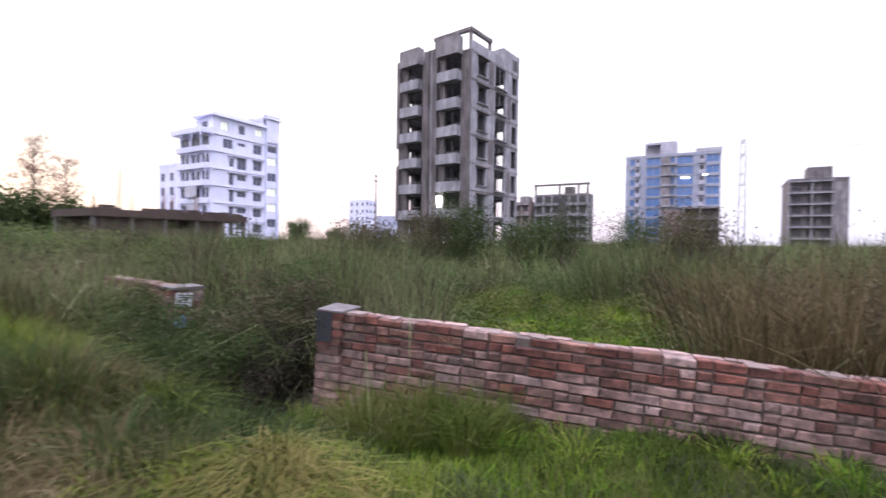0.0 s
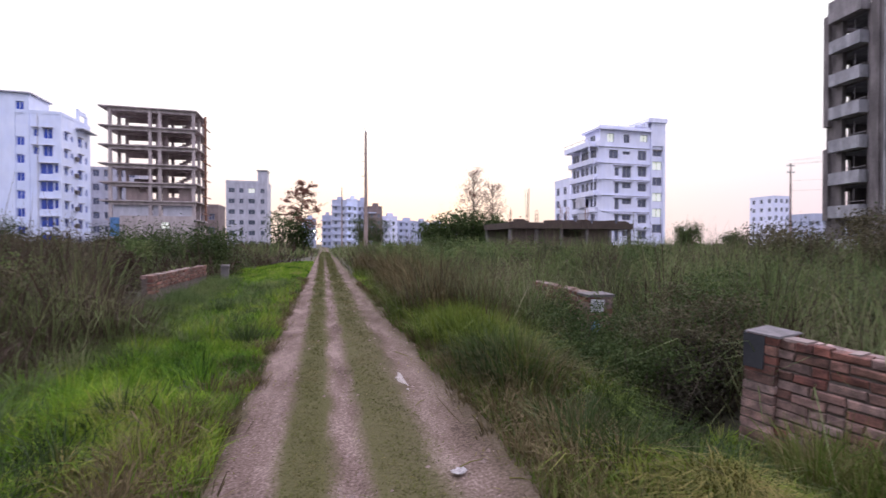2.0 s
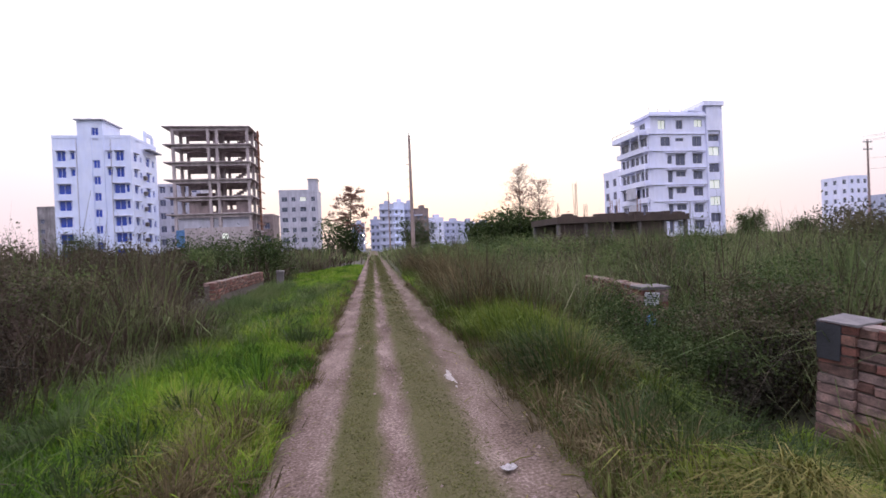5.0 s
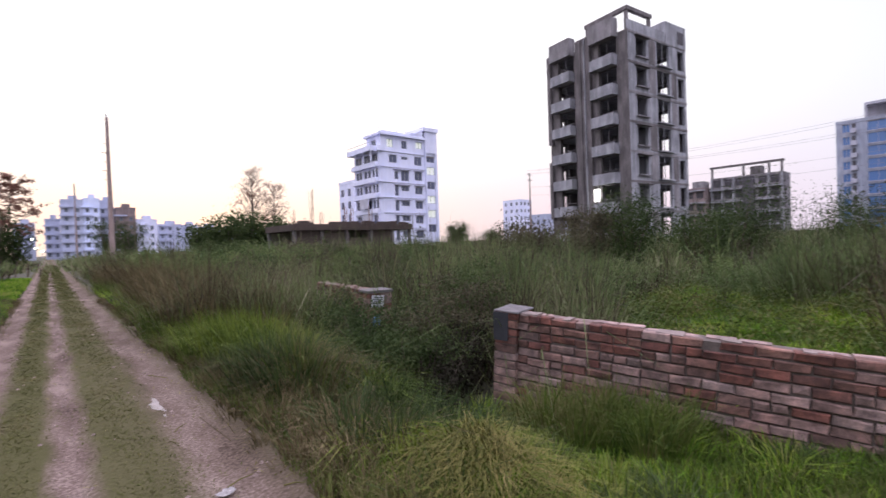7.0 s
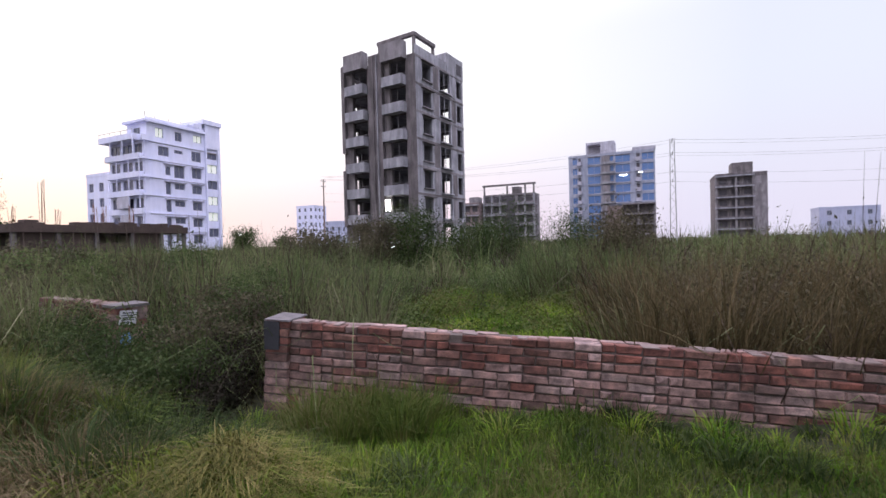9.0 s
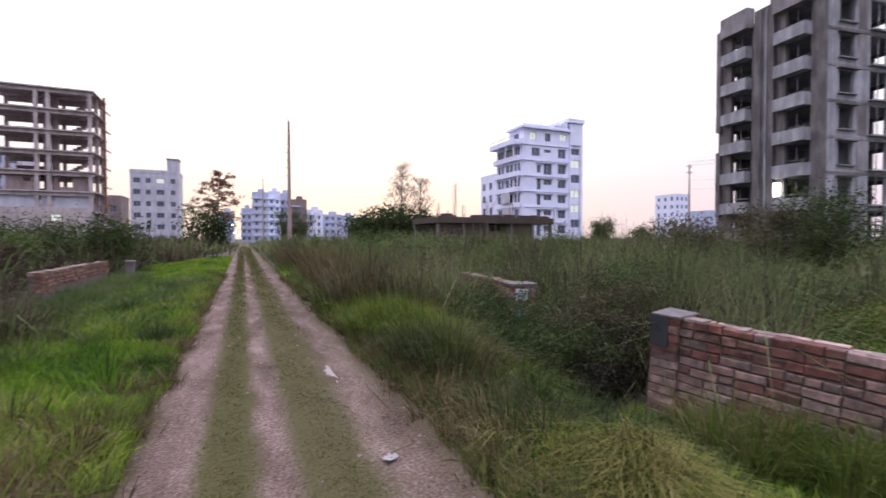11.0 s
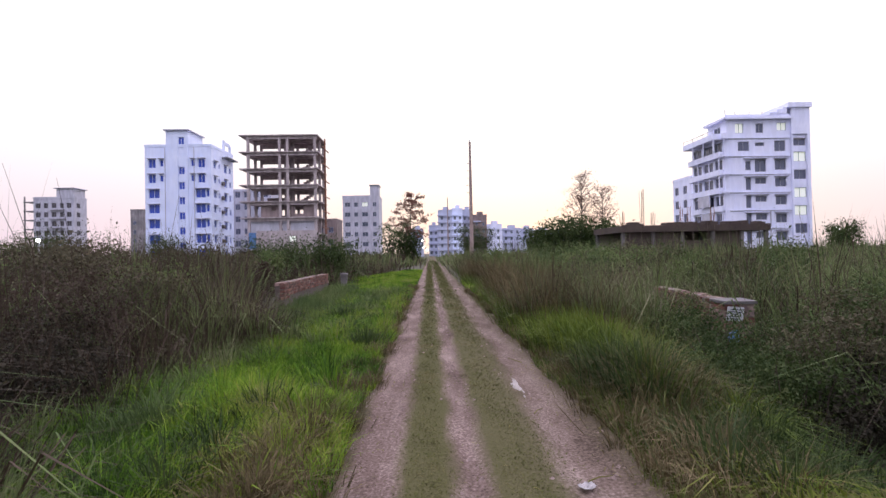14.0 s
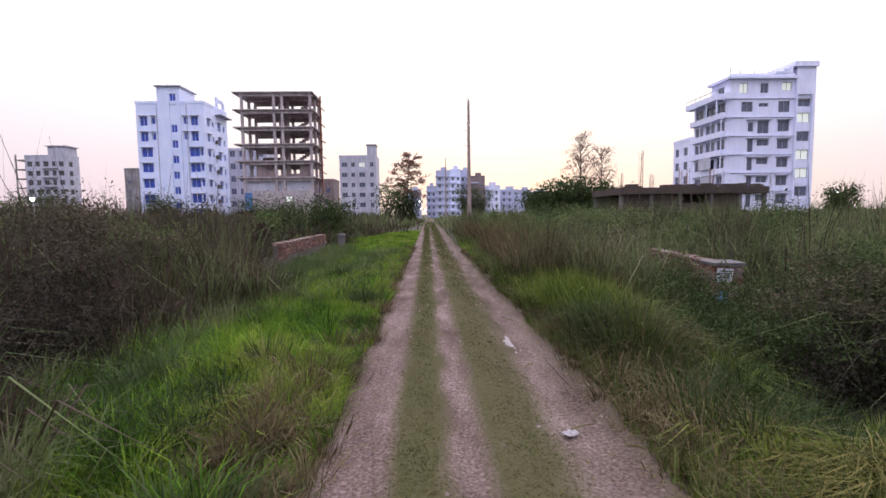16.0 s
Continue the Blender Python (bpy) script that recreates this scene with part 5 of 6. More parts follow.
for cx in (0.0, 5.6, 7.0, 11.9, ):
    for cy in (0.0, 3.4, 6.6):
        for k in range(7):
            part("column", boxes((cx - 0.22, cx + 0.22, cy - 0.2, cy + 0.2, SL[k], SL[k + 1] - 0.182)), M_CONC_P, sk)
for k in range(2, 7):
    bm = bmesh.new()
    z = SL[k]
    for s in range(8):
        box(bm, 7.6 + s * 0.5, 8.12 + s * 0.5, 4.4, 5.6, z + s * 0.33, z + (s + 1) * 0.33 + 0.12)
    tagged(part("stair_flight", bm, M_CONC_P, sk), kind="stuff")
for k in range(1, 7):
    part("rear_beam", boxes((0, 12, 6.3, 6.55, SL[k + 1] - 1.0, SL[k + 1] - 0.185)), M_CONC_P, sk)
    part("rear_panel", boxes((1.2 if k % 2 else 2.6, 5.4, 6.1, 6.25, SL[k] + 0.01, SL[k] + (1.3 if k % 2 else 0.8))), M_BRICKW, sk)
part("infill_wall", boxes((0.3, 5.3, 0.3, 0.45, 0, 5.5), (7.3, 11.7, 0.3, 0.45, 0, 5.5)), M_CONC_P, sk)
part("brick_panel", boxes((7.3, 8.0, 0.32, 0.5, 8.71, 11.0), (9.6, 11.6, 0.32, 0.5, 8.71, 11.0), (8.0, 9.6, 0.32, 0.5, 8.71, 9.3)), M_BRICKW, sk, "red brick infill")
part("brick_panel", boxes((2.0, 3.9, 0.32, 0.5, 8.71, 11.0), (4.8, 5.3, 0.32, 0.5, 8.71, 11.0), (3.9, 4.8, 0.32, 0.5, 8.71, 10.0)), M_BRICKW, sk, "red brick infill")
part("rendered_panel", boxes((0.3, 5.35, 0.28, 0.45, 5.71, 8.0), (7.25, 11.65, 0.28, 0.45, 5.71, 8.0), (5.85, 6.75, 0.28, 0.45, 5.71, 8.0)), M_GREYP, sk, "pale rendered infill")
part("site_hoarding", boxes((1.75, 12.4, -1.3, -1.2, 0, 6.2)), M_CONC_P, sk, "pale sheet hoarding")
part("blue_sheet", boxes((0.4, 1.7, -1.36, -1.31, 3.0, 5.9)), M_BLUE_RAG, sk, "blue tarpaulin")
part("site_lamp", boxes((7.6, 8.6, -1.4, -1.32, 4.2, 5.2)), M_LIT, sk, "lit site lamp")
for k in range(1, 7):
    part("scaffold_rail", boxes((12.9, 13.1, 1.0, 6.5, SL[k] + 1.0, SL[k] + 1.12)), M_RUST, sk, "rusty scaffold rail")
    part("scaffold_post", boxes((12.85, 13.15, 3.0, 3.2, SL[k], SL[k + 1])), M_RUST, sk, "rusty scaffold post")

# grey block with a stair tower, beside the far end of the track
fr = [(c, 1.2 + 2.9 * k, w, 1.3) for k in range(6) for c, w in ((0.6, 1.6), (3.3, 1.1), (5.6, 1.7), (8.7, 1.1))]
house_g = block("apartment_house", -25.6, 135, 0, 10.5, 9, 18.2, "grey six-storey apartment block with a stair tower", M_GREYP, fr, (), pane=M_PANE_G, lit=(22,), lit_mat=M_LIT, parapet=0.8)
part("stair_tower", boxes((8.0, 10.5, -0.05, 4, 18.15, 21.8)), M_GREYP, house_g)
part("tower_cap", boxes((7.8, 10.7, -0.25, 4.2, 21.8, 22.05)), M_CONC_L, house_g)

# far blocks on the same side
fr = [(c, 1.0 + 2.9 * k, w, 1.6) for k in range(7) for c, w in ((0.6, 1.6), (3.2, 1.3), (5.6, 1.5), (8.2, 1.2), (10.3, 1.5))]
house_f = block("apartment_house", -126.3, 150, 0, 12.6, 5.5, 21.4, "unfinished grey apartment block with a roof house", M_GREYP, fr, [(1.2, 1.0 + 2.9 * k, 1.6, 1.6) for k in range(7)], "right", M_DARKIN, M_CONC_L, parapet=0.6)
part("roof_house", boxes((7.2, 12.5, 0, 5, 22.01, 24.6), (6.6, 13.0, -0.4, 5.4, 24.61, 24.85)), M_GREYP, house_f)
part("open_bay", boxes((-3.0, -2.7, 0, 0.3, 0, 22.2), (-3.0, -2.7, 5.0, 5.3, 0, 22.2)), M_CONC, house_f, "bare concrete columns")
for k in range(1, 8):
    part("floor_slab", boxes((-3.2, -0.07, 0, 5.4, 2.9 * k, 2.9 * k + 0.3)), M_CONC, house_f)
    part("ledge", boxes((5.2, 9.8, -0.6, -0.002, 0.3 + 2.9 * (k - 1), 0.5 + 2.9 * (k - 1))), M_CONC_L, house_f)
fr = [(0.7, 1.0 + 2.9 * k, 1.1, 1.3) for k in range(5)]
block("apartment_house", -96, 150, 0, 4.1, 8, 17.2, "narrow grey block behind the reed grass", M_CONC, fr, (), parapet=0.4)
fr = [(c, 1.2 + 2.9 * k, 1.2, 1.4) for k in range(6) for c in (0.5, 2.6, 4.8, 7.0)]
block("apartment_house", -46.7, 110, 0, 9.0, 8, 17.2, "grey apartment block behind the concrete frame", M_GREYP, fr, (), parapet=0.5)
fr = [(c, 1.2 + 2.9 * k, 1.2, 1.4) for k in range(3) for c in (0.6, 2.8)]
block("apartment_house", -27.2, 110, 0, 4.8, 7, 9.9, "small brick house behind the concrete frame", M_BRICKW, fr, (), parapet=0.5)

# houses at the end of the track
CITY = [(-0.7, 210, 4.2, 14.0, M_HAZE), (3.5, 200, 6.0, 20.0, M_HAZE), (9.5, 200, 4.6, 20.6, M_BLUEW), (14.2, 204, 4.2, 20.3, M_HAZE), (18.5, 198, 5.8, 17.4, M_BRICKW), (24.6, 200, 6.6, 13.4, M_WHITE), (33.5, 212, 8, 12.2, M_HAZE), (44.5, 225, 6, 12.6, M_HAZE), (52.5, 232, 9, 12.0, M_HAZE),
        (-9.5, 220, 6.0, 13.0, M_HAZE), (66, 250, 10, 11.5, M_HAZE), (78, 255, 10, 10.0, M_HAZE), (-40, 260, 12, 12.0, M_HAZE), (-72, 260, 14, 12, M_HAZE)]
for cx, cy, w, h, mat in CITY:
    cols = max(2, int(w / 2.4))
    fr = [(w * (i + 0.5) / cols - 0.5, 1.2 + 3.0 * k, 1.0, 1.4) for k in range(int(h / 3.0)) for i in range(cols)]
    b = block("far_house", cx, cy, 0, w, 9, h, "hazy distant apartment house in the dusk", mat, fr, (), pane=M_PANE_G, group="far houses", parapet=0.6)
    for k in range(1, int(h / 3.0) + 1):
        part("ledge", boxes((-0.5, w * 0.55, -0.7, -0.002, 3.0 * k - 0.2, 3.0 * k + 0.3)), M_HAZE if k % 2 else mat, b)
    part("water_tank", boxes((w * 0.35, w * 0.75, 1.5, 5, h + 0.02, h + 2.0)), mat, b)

# white house with balconies and a set-back top floor
fr, sd, lit = [], [], []
BW, BD = 14.3, 9.4
for k in range(6):
    z = 2.0 + 3.0 * k
    if k == 5:
        fr += [(2.3, z + 0.7, 1.9, 1.6), (5.2, z + 1.5, 1.6, 0.6), (8.5, z + 0.6, 1.9, 1.8)]
    elif k == 4:
        fr += [(3.5, z + 0.5, 0.9, 1.5), (5.1, z + 0.2, 1.9, 2.1), (8.5, z + 0.5, 1.9, 1.8)]
    else:
        fr += [(3.5, z + 0.2, 0.9, 2.1), (5.1, z + 1.2, 1.9, 1.0), (8.5, z + 0.7, 1.9, 1.5)]
    if k in (1, 2, 4):
        lit.append(len(fr))
    fr += [(11.55, z + 1.9 if k < 5 else z + 1.5, 2.3, 1.6 if k < 5 else 1.4)]
    sd += [(0.5, z + 0.3, 2.4, 2.1), (3.6, z + 0.3, 2.6, 2.1), (6.8, z + 0.3, 2.0, 2.1)]
house_b = block("apartment_house", 48.85, 75, 0, BW, BD, 19.8, "white seven-storey house with corner balconies and lit stair windows", M_WHITE, fr, sd, "left", M_PANE, M_FRAME, lit, M_LIT, parapet=0)
top = part("top_floor", (lambda b: (facade(b, (0.4, 0.002, 19.8), (1, 0, 0), 10.9, 3.1, [(1.5, 0.9, 1.4, 1.6), (5.0, 0.9, 1.3, 1.6), (8.6, 1.3, 1.6, 1.3)]), facade(b, (0.4, 5.0, 19.8), (0, -1, 0), 4.998, 3.1, [(1.6, 0.3, 1.8, 2.1)]), facade(b, (11.3, 5.0, 19.8), (-1, 0, 0), 10.9, 3.1, []), b)[-1])(bmesh.new()), M_WHITE, house_b, "set-back white top floor")
for wx, wz, w, hh, pn in ((1.5, 0.9, 1.4, 1.6, M_LIT), (5.0, 0.9, 1.3, 1.6, M_PANE), (8.6, 1.3, 1.6, 1.3, M_LIT)):
    window(top, (0.4, 0.002, 19.8), (1, 0, 0), wx, wz, w, hh, pn, M_FRAME)
window(top, (0.4, 5.0, 19.8), (0, -1, 0), 1.6, 0.3, 1.8, 2.1, M_PANE_G, M_FRAME)
part("stair_tower", boxes((11.2, 11.5, -0.3, -0.002, 0.0, 24.8), (13.9, 14.4, -0.3, -0.002, 0.0, 24.8), (11.31, 14.4, 0.0, 5.0, 19.81, 24.8), (11.5, 13.9, -0.3, -0.002, 20.4, 24.8)), M_WHITE, house_b)
part("tower_cap", boxes((10.6, 14.6, -0.6, 5.3, 24.81, 25.6)), M_WHITE, house_b)
part("roof_eave", boxes((-0.2, 11.15, -0.55, 5.4, 22.92, 23.3)), M_WHITE, house_b)
part("parapet", boxes((0.2, 11.0, -0.2, 0.0, 23.31, 23.75)), M_WHITE, house_b)
part("roof_wedge", boxes((7.6, 8.9, -0.3, 3, 23.76, 24.1), (8.95, 9.8, -0.3, 3, 23.76, 24.5), (9.85, 10.55, -0.3, 3, 23.76, 24.9)), M_WHITE, house_b)
for k in range(1, 7):
    part("string_course", boxes((0.71, 11.15, -0.16, -0.002, 1.78 + 3.0 * k, 1.98 + 3.0 * k)), M_WHITE, house_b)
    # the course's shade on the wall, laid on as a thin grey strip
    part("string_shade_strip", boxes((0.71, 11.15, -0.03, -0.003, 1.66 + 3.0 * k, 1.775 + 3.0 * k)), M_GREYP, house_b, "grey strip painted as shade under the string course")
    if k < 6:
        z = 2.0 + 3.0 * (k - 1)
        part("sunshade", boxes((3.2, 7.2, -0.4, -0.002, z + 2.36, z + 2.44)), M_GREYP, house_b)
        part("sunshade", boxes((8.3, 10.7, -0.4, -0.002, z + 2.38, z + 2.46)), M_GREYP, house_b)
for k in range(1, 7):
    z = 1.75 + 3.0 * k
    wide = 1.7 if k == 6 else (0.8 if k > 2 else 0.35)
    balc = part("balcony", boxes((-wide, -0.002, 0.3, BD, z, z + 0.25), (-wide, -wide + 0.15, 0.3, BD, z + 0.25, z + 0.95), (-wide + 0.15, -0.002, 0.3, 0.45, z + 0.25, z + 0.95), (-wide + 0.15, -0.002, BD - 0.15, BD, z + 0.25, z + 0.95)), M_WHITE, house_b)
    if k > 2:
        part("corner_slab", boxes((-0.7, 0.7, -0.5, -0.17, z, z + (0.3 if k < 6 else 0.95))), M_WHITE, house_b)
    for yy in (0.35, 3.1, 6.3):
        part("balcony_post", boxes((-wide + 0.02, -wide + 0.14, yy, yy + 0.14, z - 2.0, z - 0.01)), M_WHITE, house_b)
part("balcony_screen", boxes((-0.82, -0.75, 3.2, 6.4, 8.75, 10.7), (-0.30, -0.26, 3.2, 6.4, 5.75, 7.7)), M_GREYP, house_b, "grey balcony grille")
rail = bmesh.new()
tube(rail, (-1.65, 0.4, 21.3), (-1.65, BD, 21.3), 0.05, 0.05)
for k in range(7):
    tube(rail, (-1.65, 0.5 + 1.45 * k, 20.65), (-1.65, 0.5 + 1.45 * k, 21.3), 0.04, 0.04)
part("terrace_rail", rail, M_STEEL, house_b)
for px, ph in ((0.3, 0.9), (2.0, 0.6), (4.4, 0.6), (6.6, 0.6)):
    part("roof_post", boxes((px, px + 0.08, 0.1, 0.18, 23.76, 23.76 + ph)), M_STEEL, house_b)
part("drain_pipe", boxes((7.5, 7.62, -0.12, -0.002, 0.2, 8.0)), M_GREYP, house_b)
block("apartment_house", 54.6, 95, 0, 6.0, 7, 16.4, "narrow white house behind the larger white house", M_WHITE, [(c, 1.4 + 3 * k, 1.2, 1.6) for k in range(5) for c in (0.5, 2.9)], [(c, 1.4 + 3 * k, 1.5, 1.7) for k in range(5) for c in (0.7, 4.0)], "left", parapet=0.6)

# single-storey shell with starter bars
shell = thing("building_shell", pose(21.6, 52, -0.4, 0, 0, 0), "single-storey concrete shell with rusty starter bars on top", "building")
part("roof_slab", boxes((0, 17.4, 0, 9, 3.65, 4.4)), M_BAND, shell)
for cx in (0.3, 3.8, 7.2, 10.8, 14.2, 17.1):
    for cy in (0.4, 8.5):
        part("column", boxes((cx - 0.18, cx + 0.18, cy - 0.18, cy + 0.18, 0, 3.645)), M_CONC_D, shell)
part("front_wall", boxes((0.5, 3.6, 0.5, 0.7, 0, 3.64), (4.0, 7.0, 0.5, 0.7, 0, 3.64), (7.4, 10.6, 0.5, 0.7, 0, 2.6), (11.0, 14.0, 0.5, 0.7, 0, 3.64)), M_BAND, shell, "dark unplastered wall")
part("back_wall", boxes((0.5, 16.9, 8.7, 8.9, 0, 3.64)), M_BRICKW, shell)
rnd = random.Random(3)
for cx in (0.3, 2.6, 3.8, 7.2, 8.0, 10.8):
    hh = rnd.uniform(1.6, 2.6) if cx != 2.6 else 4.6
    for k in range(5 if cx != 2.6 else 7):
        a = k * 1.25
        bm = bmesh.new()
        tube(bm, (cx + 0.2 * math.cos(a), 0.4 + 0.2 * math.sin(a), 4.3), (cx + 0.2 * math.cos(a) + rnd.uniform(-0.15, 0.15), 0.4 + 0.2 * math.sin(a), 4.35 + hh * rnd.uniform(0.7, 1.0)), 0.022, 0.018, 4)
        part("starter_bar", bm, M_RUST, shell, "rusty reinforcing bar")

for k in range(16):
    cx = rnd.uniform(0.3, 16.4)
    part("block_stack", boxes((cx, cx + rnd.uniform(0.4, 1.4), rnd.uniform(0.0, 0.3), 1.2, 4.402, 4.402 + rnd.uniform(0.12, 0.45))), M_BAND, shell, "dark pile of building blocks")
for k in range(13):
    cx = 1.0 + 1.25 * k + rnd.uniform(-0.3, 0.3)
    bm = bmesh.new()
    tube(bm, (cx, -0.2, 0.0), (cx + rnd.uniform(-0.15, 0.15), -0.1, rnd.uniform(3.3, 4.9)), 0.05, 0.035, 5)
    part("bamboo_prop", bm, M_BARK, shell, "bamboo prop")

# the unfinished concrete tower
TW = thing("concrete_tower", pose(46.6, 23.6, -0.4, 0, 0, -7.5), "unfinished seven-storey raw concrete tower block with balconies", "building")
W_, D_, H_ = 11.0, 11.1, 23.4
S_ = 3.15
fr, sd = [], []
for k in range(7):
    z = 1.3 + S_ * k
    fr += [(1.4, z + 0.6, 1.8, 2.0), (5.2, z + 0.3, 2.4, 2.5), (9.3, z + 0.4, 1.25, 2.2)]
    sd += [(1.7, z + 0.3, 2.2, 2.5), (7.5, z + 0.3, 2.2, 2.5)]
bm = bmesh.new()
facade(bm, (0, 0, 0), (1, 0, 0), W_, H_, fr, 0.3)
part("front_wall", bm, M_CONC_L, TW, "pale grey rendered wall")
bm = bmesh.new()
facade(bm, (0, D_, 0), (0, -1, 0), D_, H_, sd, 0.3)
part("side_wall", bm, M_CONC_D, TW, "streak-stained dark concrete wall")
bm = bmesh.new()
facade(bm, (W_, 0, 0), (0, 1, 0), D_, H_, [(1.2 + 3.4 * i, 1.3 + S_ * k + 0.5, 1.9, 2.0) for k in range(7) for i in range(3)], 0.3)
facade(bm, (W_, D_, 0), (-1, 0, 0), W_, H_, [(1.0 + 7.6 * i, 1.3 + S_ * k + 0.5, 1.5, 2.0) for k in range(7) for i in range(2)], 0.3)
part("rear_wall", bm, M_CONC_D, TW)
for k in range(8):
    part("floor_slab", boxes((0.31, W_ - 0.31, 0.31, D_ - 0.31, 1.0 + S_ * k, 1.2 + S_ * k)), M_CONC_L, TW)
part("partition_wall", boxes((4.0, 4.2, 0.35, 4.2, 0.5, 23.0), (4.25, 10.6, 5.0, 5.2, 0.5, 23.0)), M_CONC_L, TW)
# bays: open balconies with solid parapets between flanking piers
for yc in (1.3, 7.1):
    for k in range(7):
        z = 1.05 + S_ * k
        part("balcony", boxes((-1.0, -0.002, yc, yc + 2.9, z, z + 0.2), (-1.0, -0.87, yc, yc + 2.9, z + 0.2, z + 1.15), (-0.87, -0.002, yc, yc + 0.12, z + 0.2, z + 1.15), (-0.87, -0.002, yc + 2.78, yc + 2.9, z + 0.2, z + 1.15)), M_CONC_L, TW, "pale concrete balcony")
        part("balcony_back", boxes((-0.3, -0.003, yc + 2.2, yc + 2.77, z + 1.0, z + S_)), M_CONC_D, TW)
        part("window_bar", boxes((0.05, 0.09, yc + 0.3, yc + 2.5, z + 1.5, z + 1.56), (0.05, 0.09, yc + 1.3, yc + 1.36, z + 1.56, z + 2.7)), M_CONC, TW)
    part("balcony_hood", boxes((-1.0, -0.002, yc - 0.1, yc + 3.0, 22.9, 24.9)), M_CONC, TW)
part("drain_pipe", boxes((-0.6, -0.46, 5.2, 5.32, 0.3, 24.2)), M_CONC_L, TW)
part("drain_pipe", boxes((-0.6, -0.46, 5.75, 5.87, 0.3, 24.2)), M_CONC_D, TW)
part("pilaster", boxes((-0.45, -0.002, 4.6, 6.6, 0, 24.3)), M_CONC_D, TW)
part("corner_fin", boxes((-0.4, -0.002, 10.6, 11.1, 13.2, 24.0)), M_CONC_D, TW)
part("corner_fin", boxes((-0.4, -0.002, 10.6, 11.1, 4.0, 11.0)), M_CONC_D, TW)
rnd = random.Random(8)
for k in range(7):
    z = 1.3 + S_ * k
    part("window_ledge", boxes((5.0, 7.8, -0.35, -0.002, z + 0.12, z + 0.25)), M_CONC_L, TW)
    part("window_ledge", boxes((1.2, 3.4, -0.28, -0.002, z + 0.45, z + 0.55)), M_CONC, TW)
    part("sunshade", boxes((1.1, 3.5, -0.4, -0.002, z + 2.65, z + 2.75)), M_CONC_D, TW)
    part("floor_band", boxes((0.0, W_, -0.05, -0.002, z + 2.86, z + 3.1)), M_CONC_D if k % 2 else M_CONC, TW)
    part("brick_infill", boxes((3.7, 4.9, -0.03, -0.002, z + 0.1, z + 2.8)), (M_CONC_D, M_CONC_L, M_CONC)[k % 3], TW)
    part("brick_infill", boxes((8.0, 9.0, -0.03, -0.002, z + 0.1, z + 2.8)), (M_CONC_L, M_CONC, M_CONC_D)[k % 3], TW)
    part("window_frame", boxes((5.25, 5.33, 0.1, 0.16, z + 0.32, z + 2.78), (6.4, 6.47, 0.1, 0.16, z + 0.32, z + 2.78)), M_CONC_L, TW)
part("parapet", boxes((0, W_, 0, 0.15, 23.4, 24.4), (W_ - 0.15, W_, 0.16, D_, 23.4, 24.5), (0, W_ - 0.16, D_ - 0.15, D_, 23.4, 24.4)), M_CONC_L, TW)
part("stair_head", boxes((6.9, 11.02, -0.06, 4.6, 23.2, 25.7)), M_CONC_L, TW)
part("stair_head_window", boxes((9.3, 10.5, -0.09, -0.062, 23.6, 25.0)), M_DARKIN, TW, "dark panel standing for a shaded opening")
part("roof_frame", boxes((0.2, 0.5, 0.2, 0.5, 23.4, 25.5), (4.2, 4.5, 0.2, 0.5, 23.4, 25.5), (0.2, 0.5, 5.2, 5.5, 23.4, 25.5), (0.1, 4.6, 0.1, 0.55, 25.5, 25.9), (0.1, 0.55, 0.56, 5.6, 25.5, 25.9)), M_CONC_D, TW, "raw concrete roof frame")
part("lamp_tube", boxes((-0.78, -0.62, 3.6, 4.15, 5.6, 6.9)), M_LAMP, TW, "lit white tube lamp")
part("yard_lamp", boxes((-1.5, -1.1, 2.6, 3.3, 1.2, 1.45)), M_LAMP, TW, "lit white lamp")

# farther blocks on the plot side
sd = [(0.5 + 2.35 * i, 1.0 + 2.9 * k, 1.7, 1.9) for k in range(5) for i in range(6)]
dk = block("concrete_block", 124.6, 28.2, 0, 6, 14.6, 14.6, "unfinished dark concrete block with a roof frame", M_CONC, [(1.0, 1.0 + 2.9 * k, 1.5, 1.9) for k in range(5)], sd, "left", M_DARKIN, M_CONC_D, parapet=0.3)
part("roof_frame", boxes((0, 0.5, -0.3, 14.9, 17.2, 17.7), (0, 0.4, 0, 0.4, 14.9, 17.2), (0, 0.4, 2.4, 2.8, 14.9, 17.2), (0, 0.4, 7.5, 7.9, 14.9, 17.2), (0, 0.4, 14.2, 14.6, 14.9, 17.2), (0.5, 3.0, 4.2, 6.4, 14.9, 16.8)), M_CONC_D, dk)
for k in range(1, 5):
    part("ledge", boxes((-0.7, -0.002, -0.2, 5.4, 0.2 + 2.9 * k, 0.5 + 2.9 * k)), M_CONC_L, dk)
    part("ledge", boxes((-0.7, -0.002, 8.0, 14.8, 0.2 + 2.9 * k, 0.5 + 2.9 * k)), M_CONC_L, dk)
# dark box on the wall face, painted as the shade of a recess
part("dark_bay", boxes((-0.25, -0.002, 5.6, 7.8, 0, 14.5)), M_DARKIN, dk, "dark panel standing for a shaded recess")
for cy in (0.0, 2.5, 9.6, 12.0, 14.3):
    part("column", boxes((-0.4, -0.003, cy, cy + 0.35, 0, 14.8)), M_CONC_L, dk)
sd = [(0.8 + 2.3 * i, 1.2 + 3.0 * k, 1.6, 1.7) for k in range(4) for i in range(3)]
lowb = block("concrete_block", 122, 43.4, 0, 8, 7.4, 12.4, "lower unfinished brick block beside the concrete block", M_BRICKW, (), sd, "left", M_DARKIN, M_CONC_D, parapet=0.4)
part("roof_house", boxes((0.5, 4, 0.4, 3.0, 12.82, 14.4)), M_CONC, lowb)
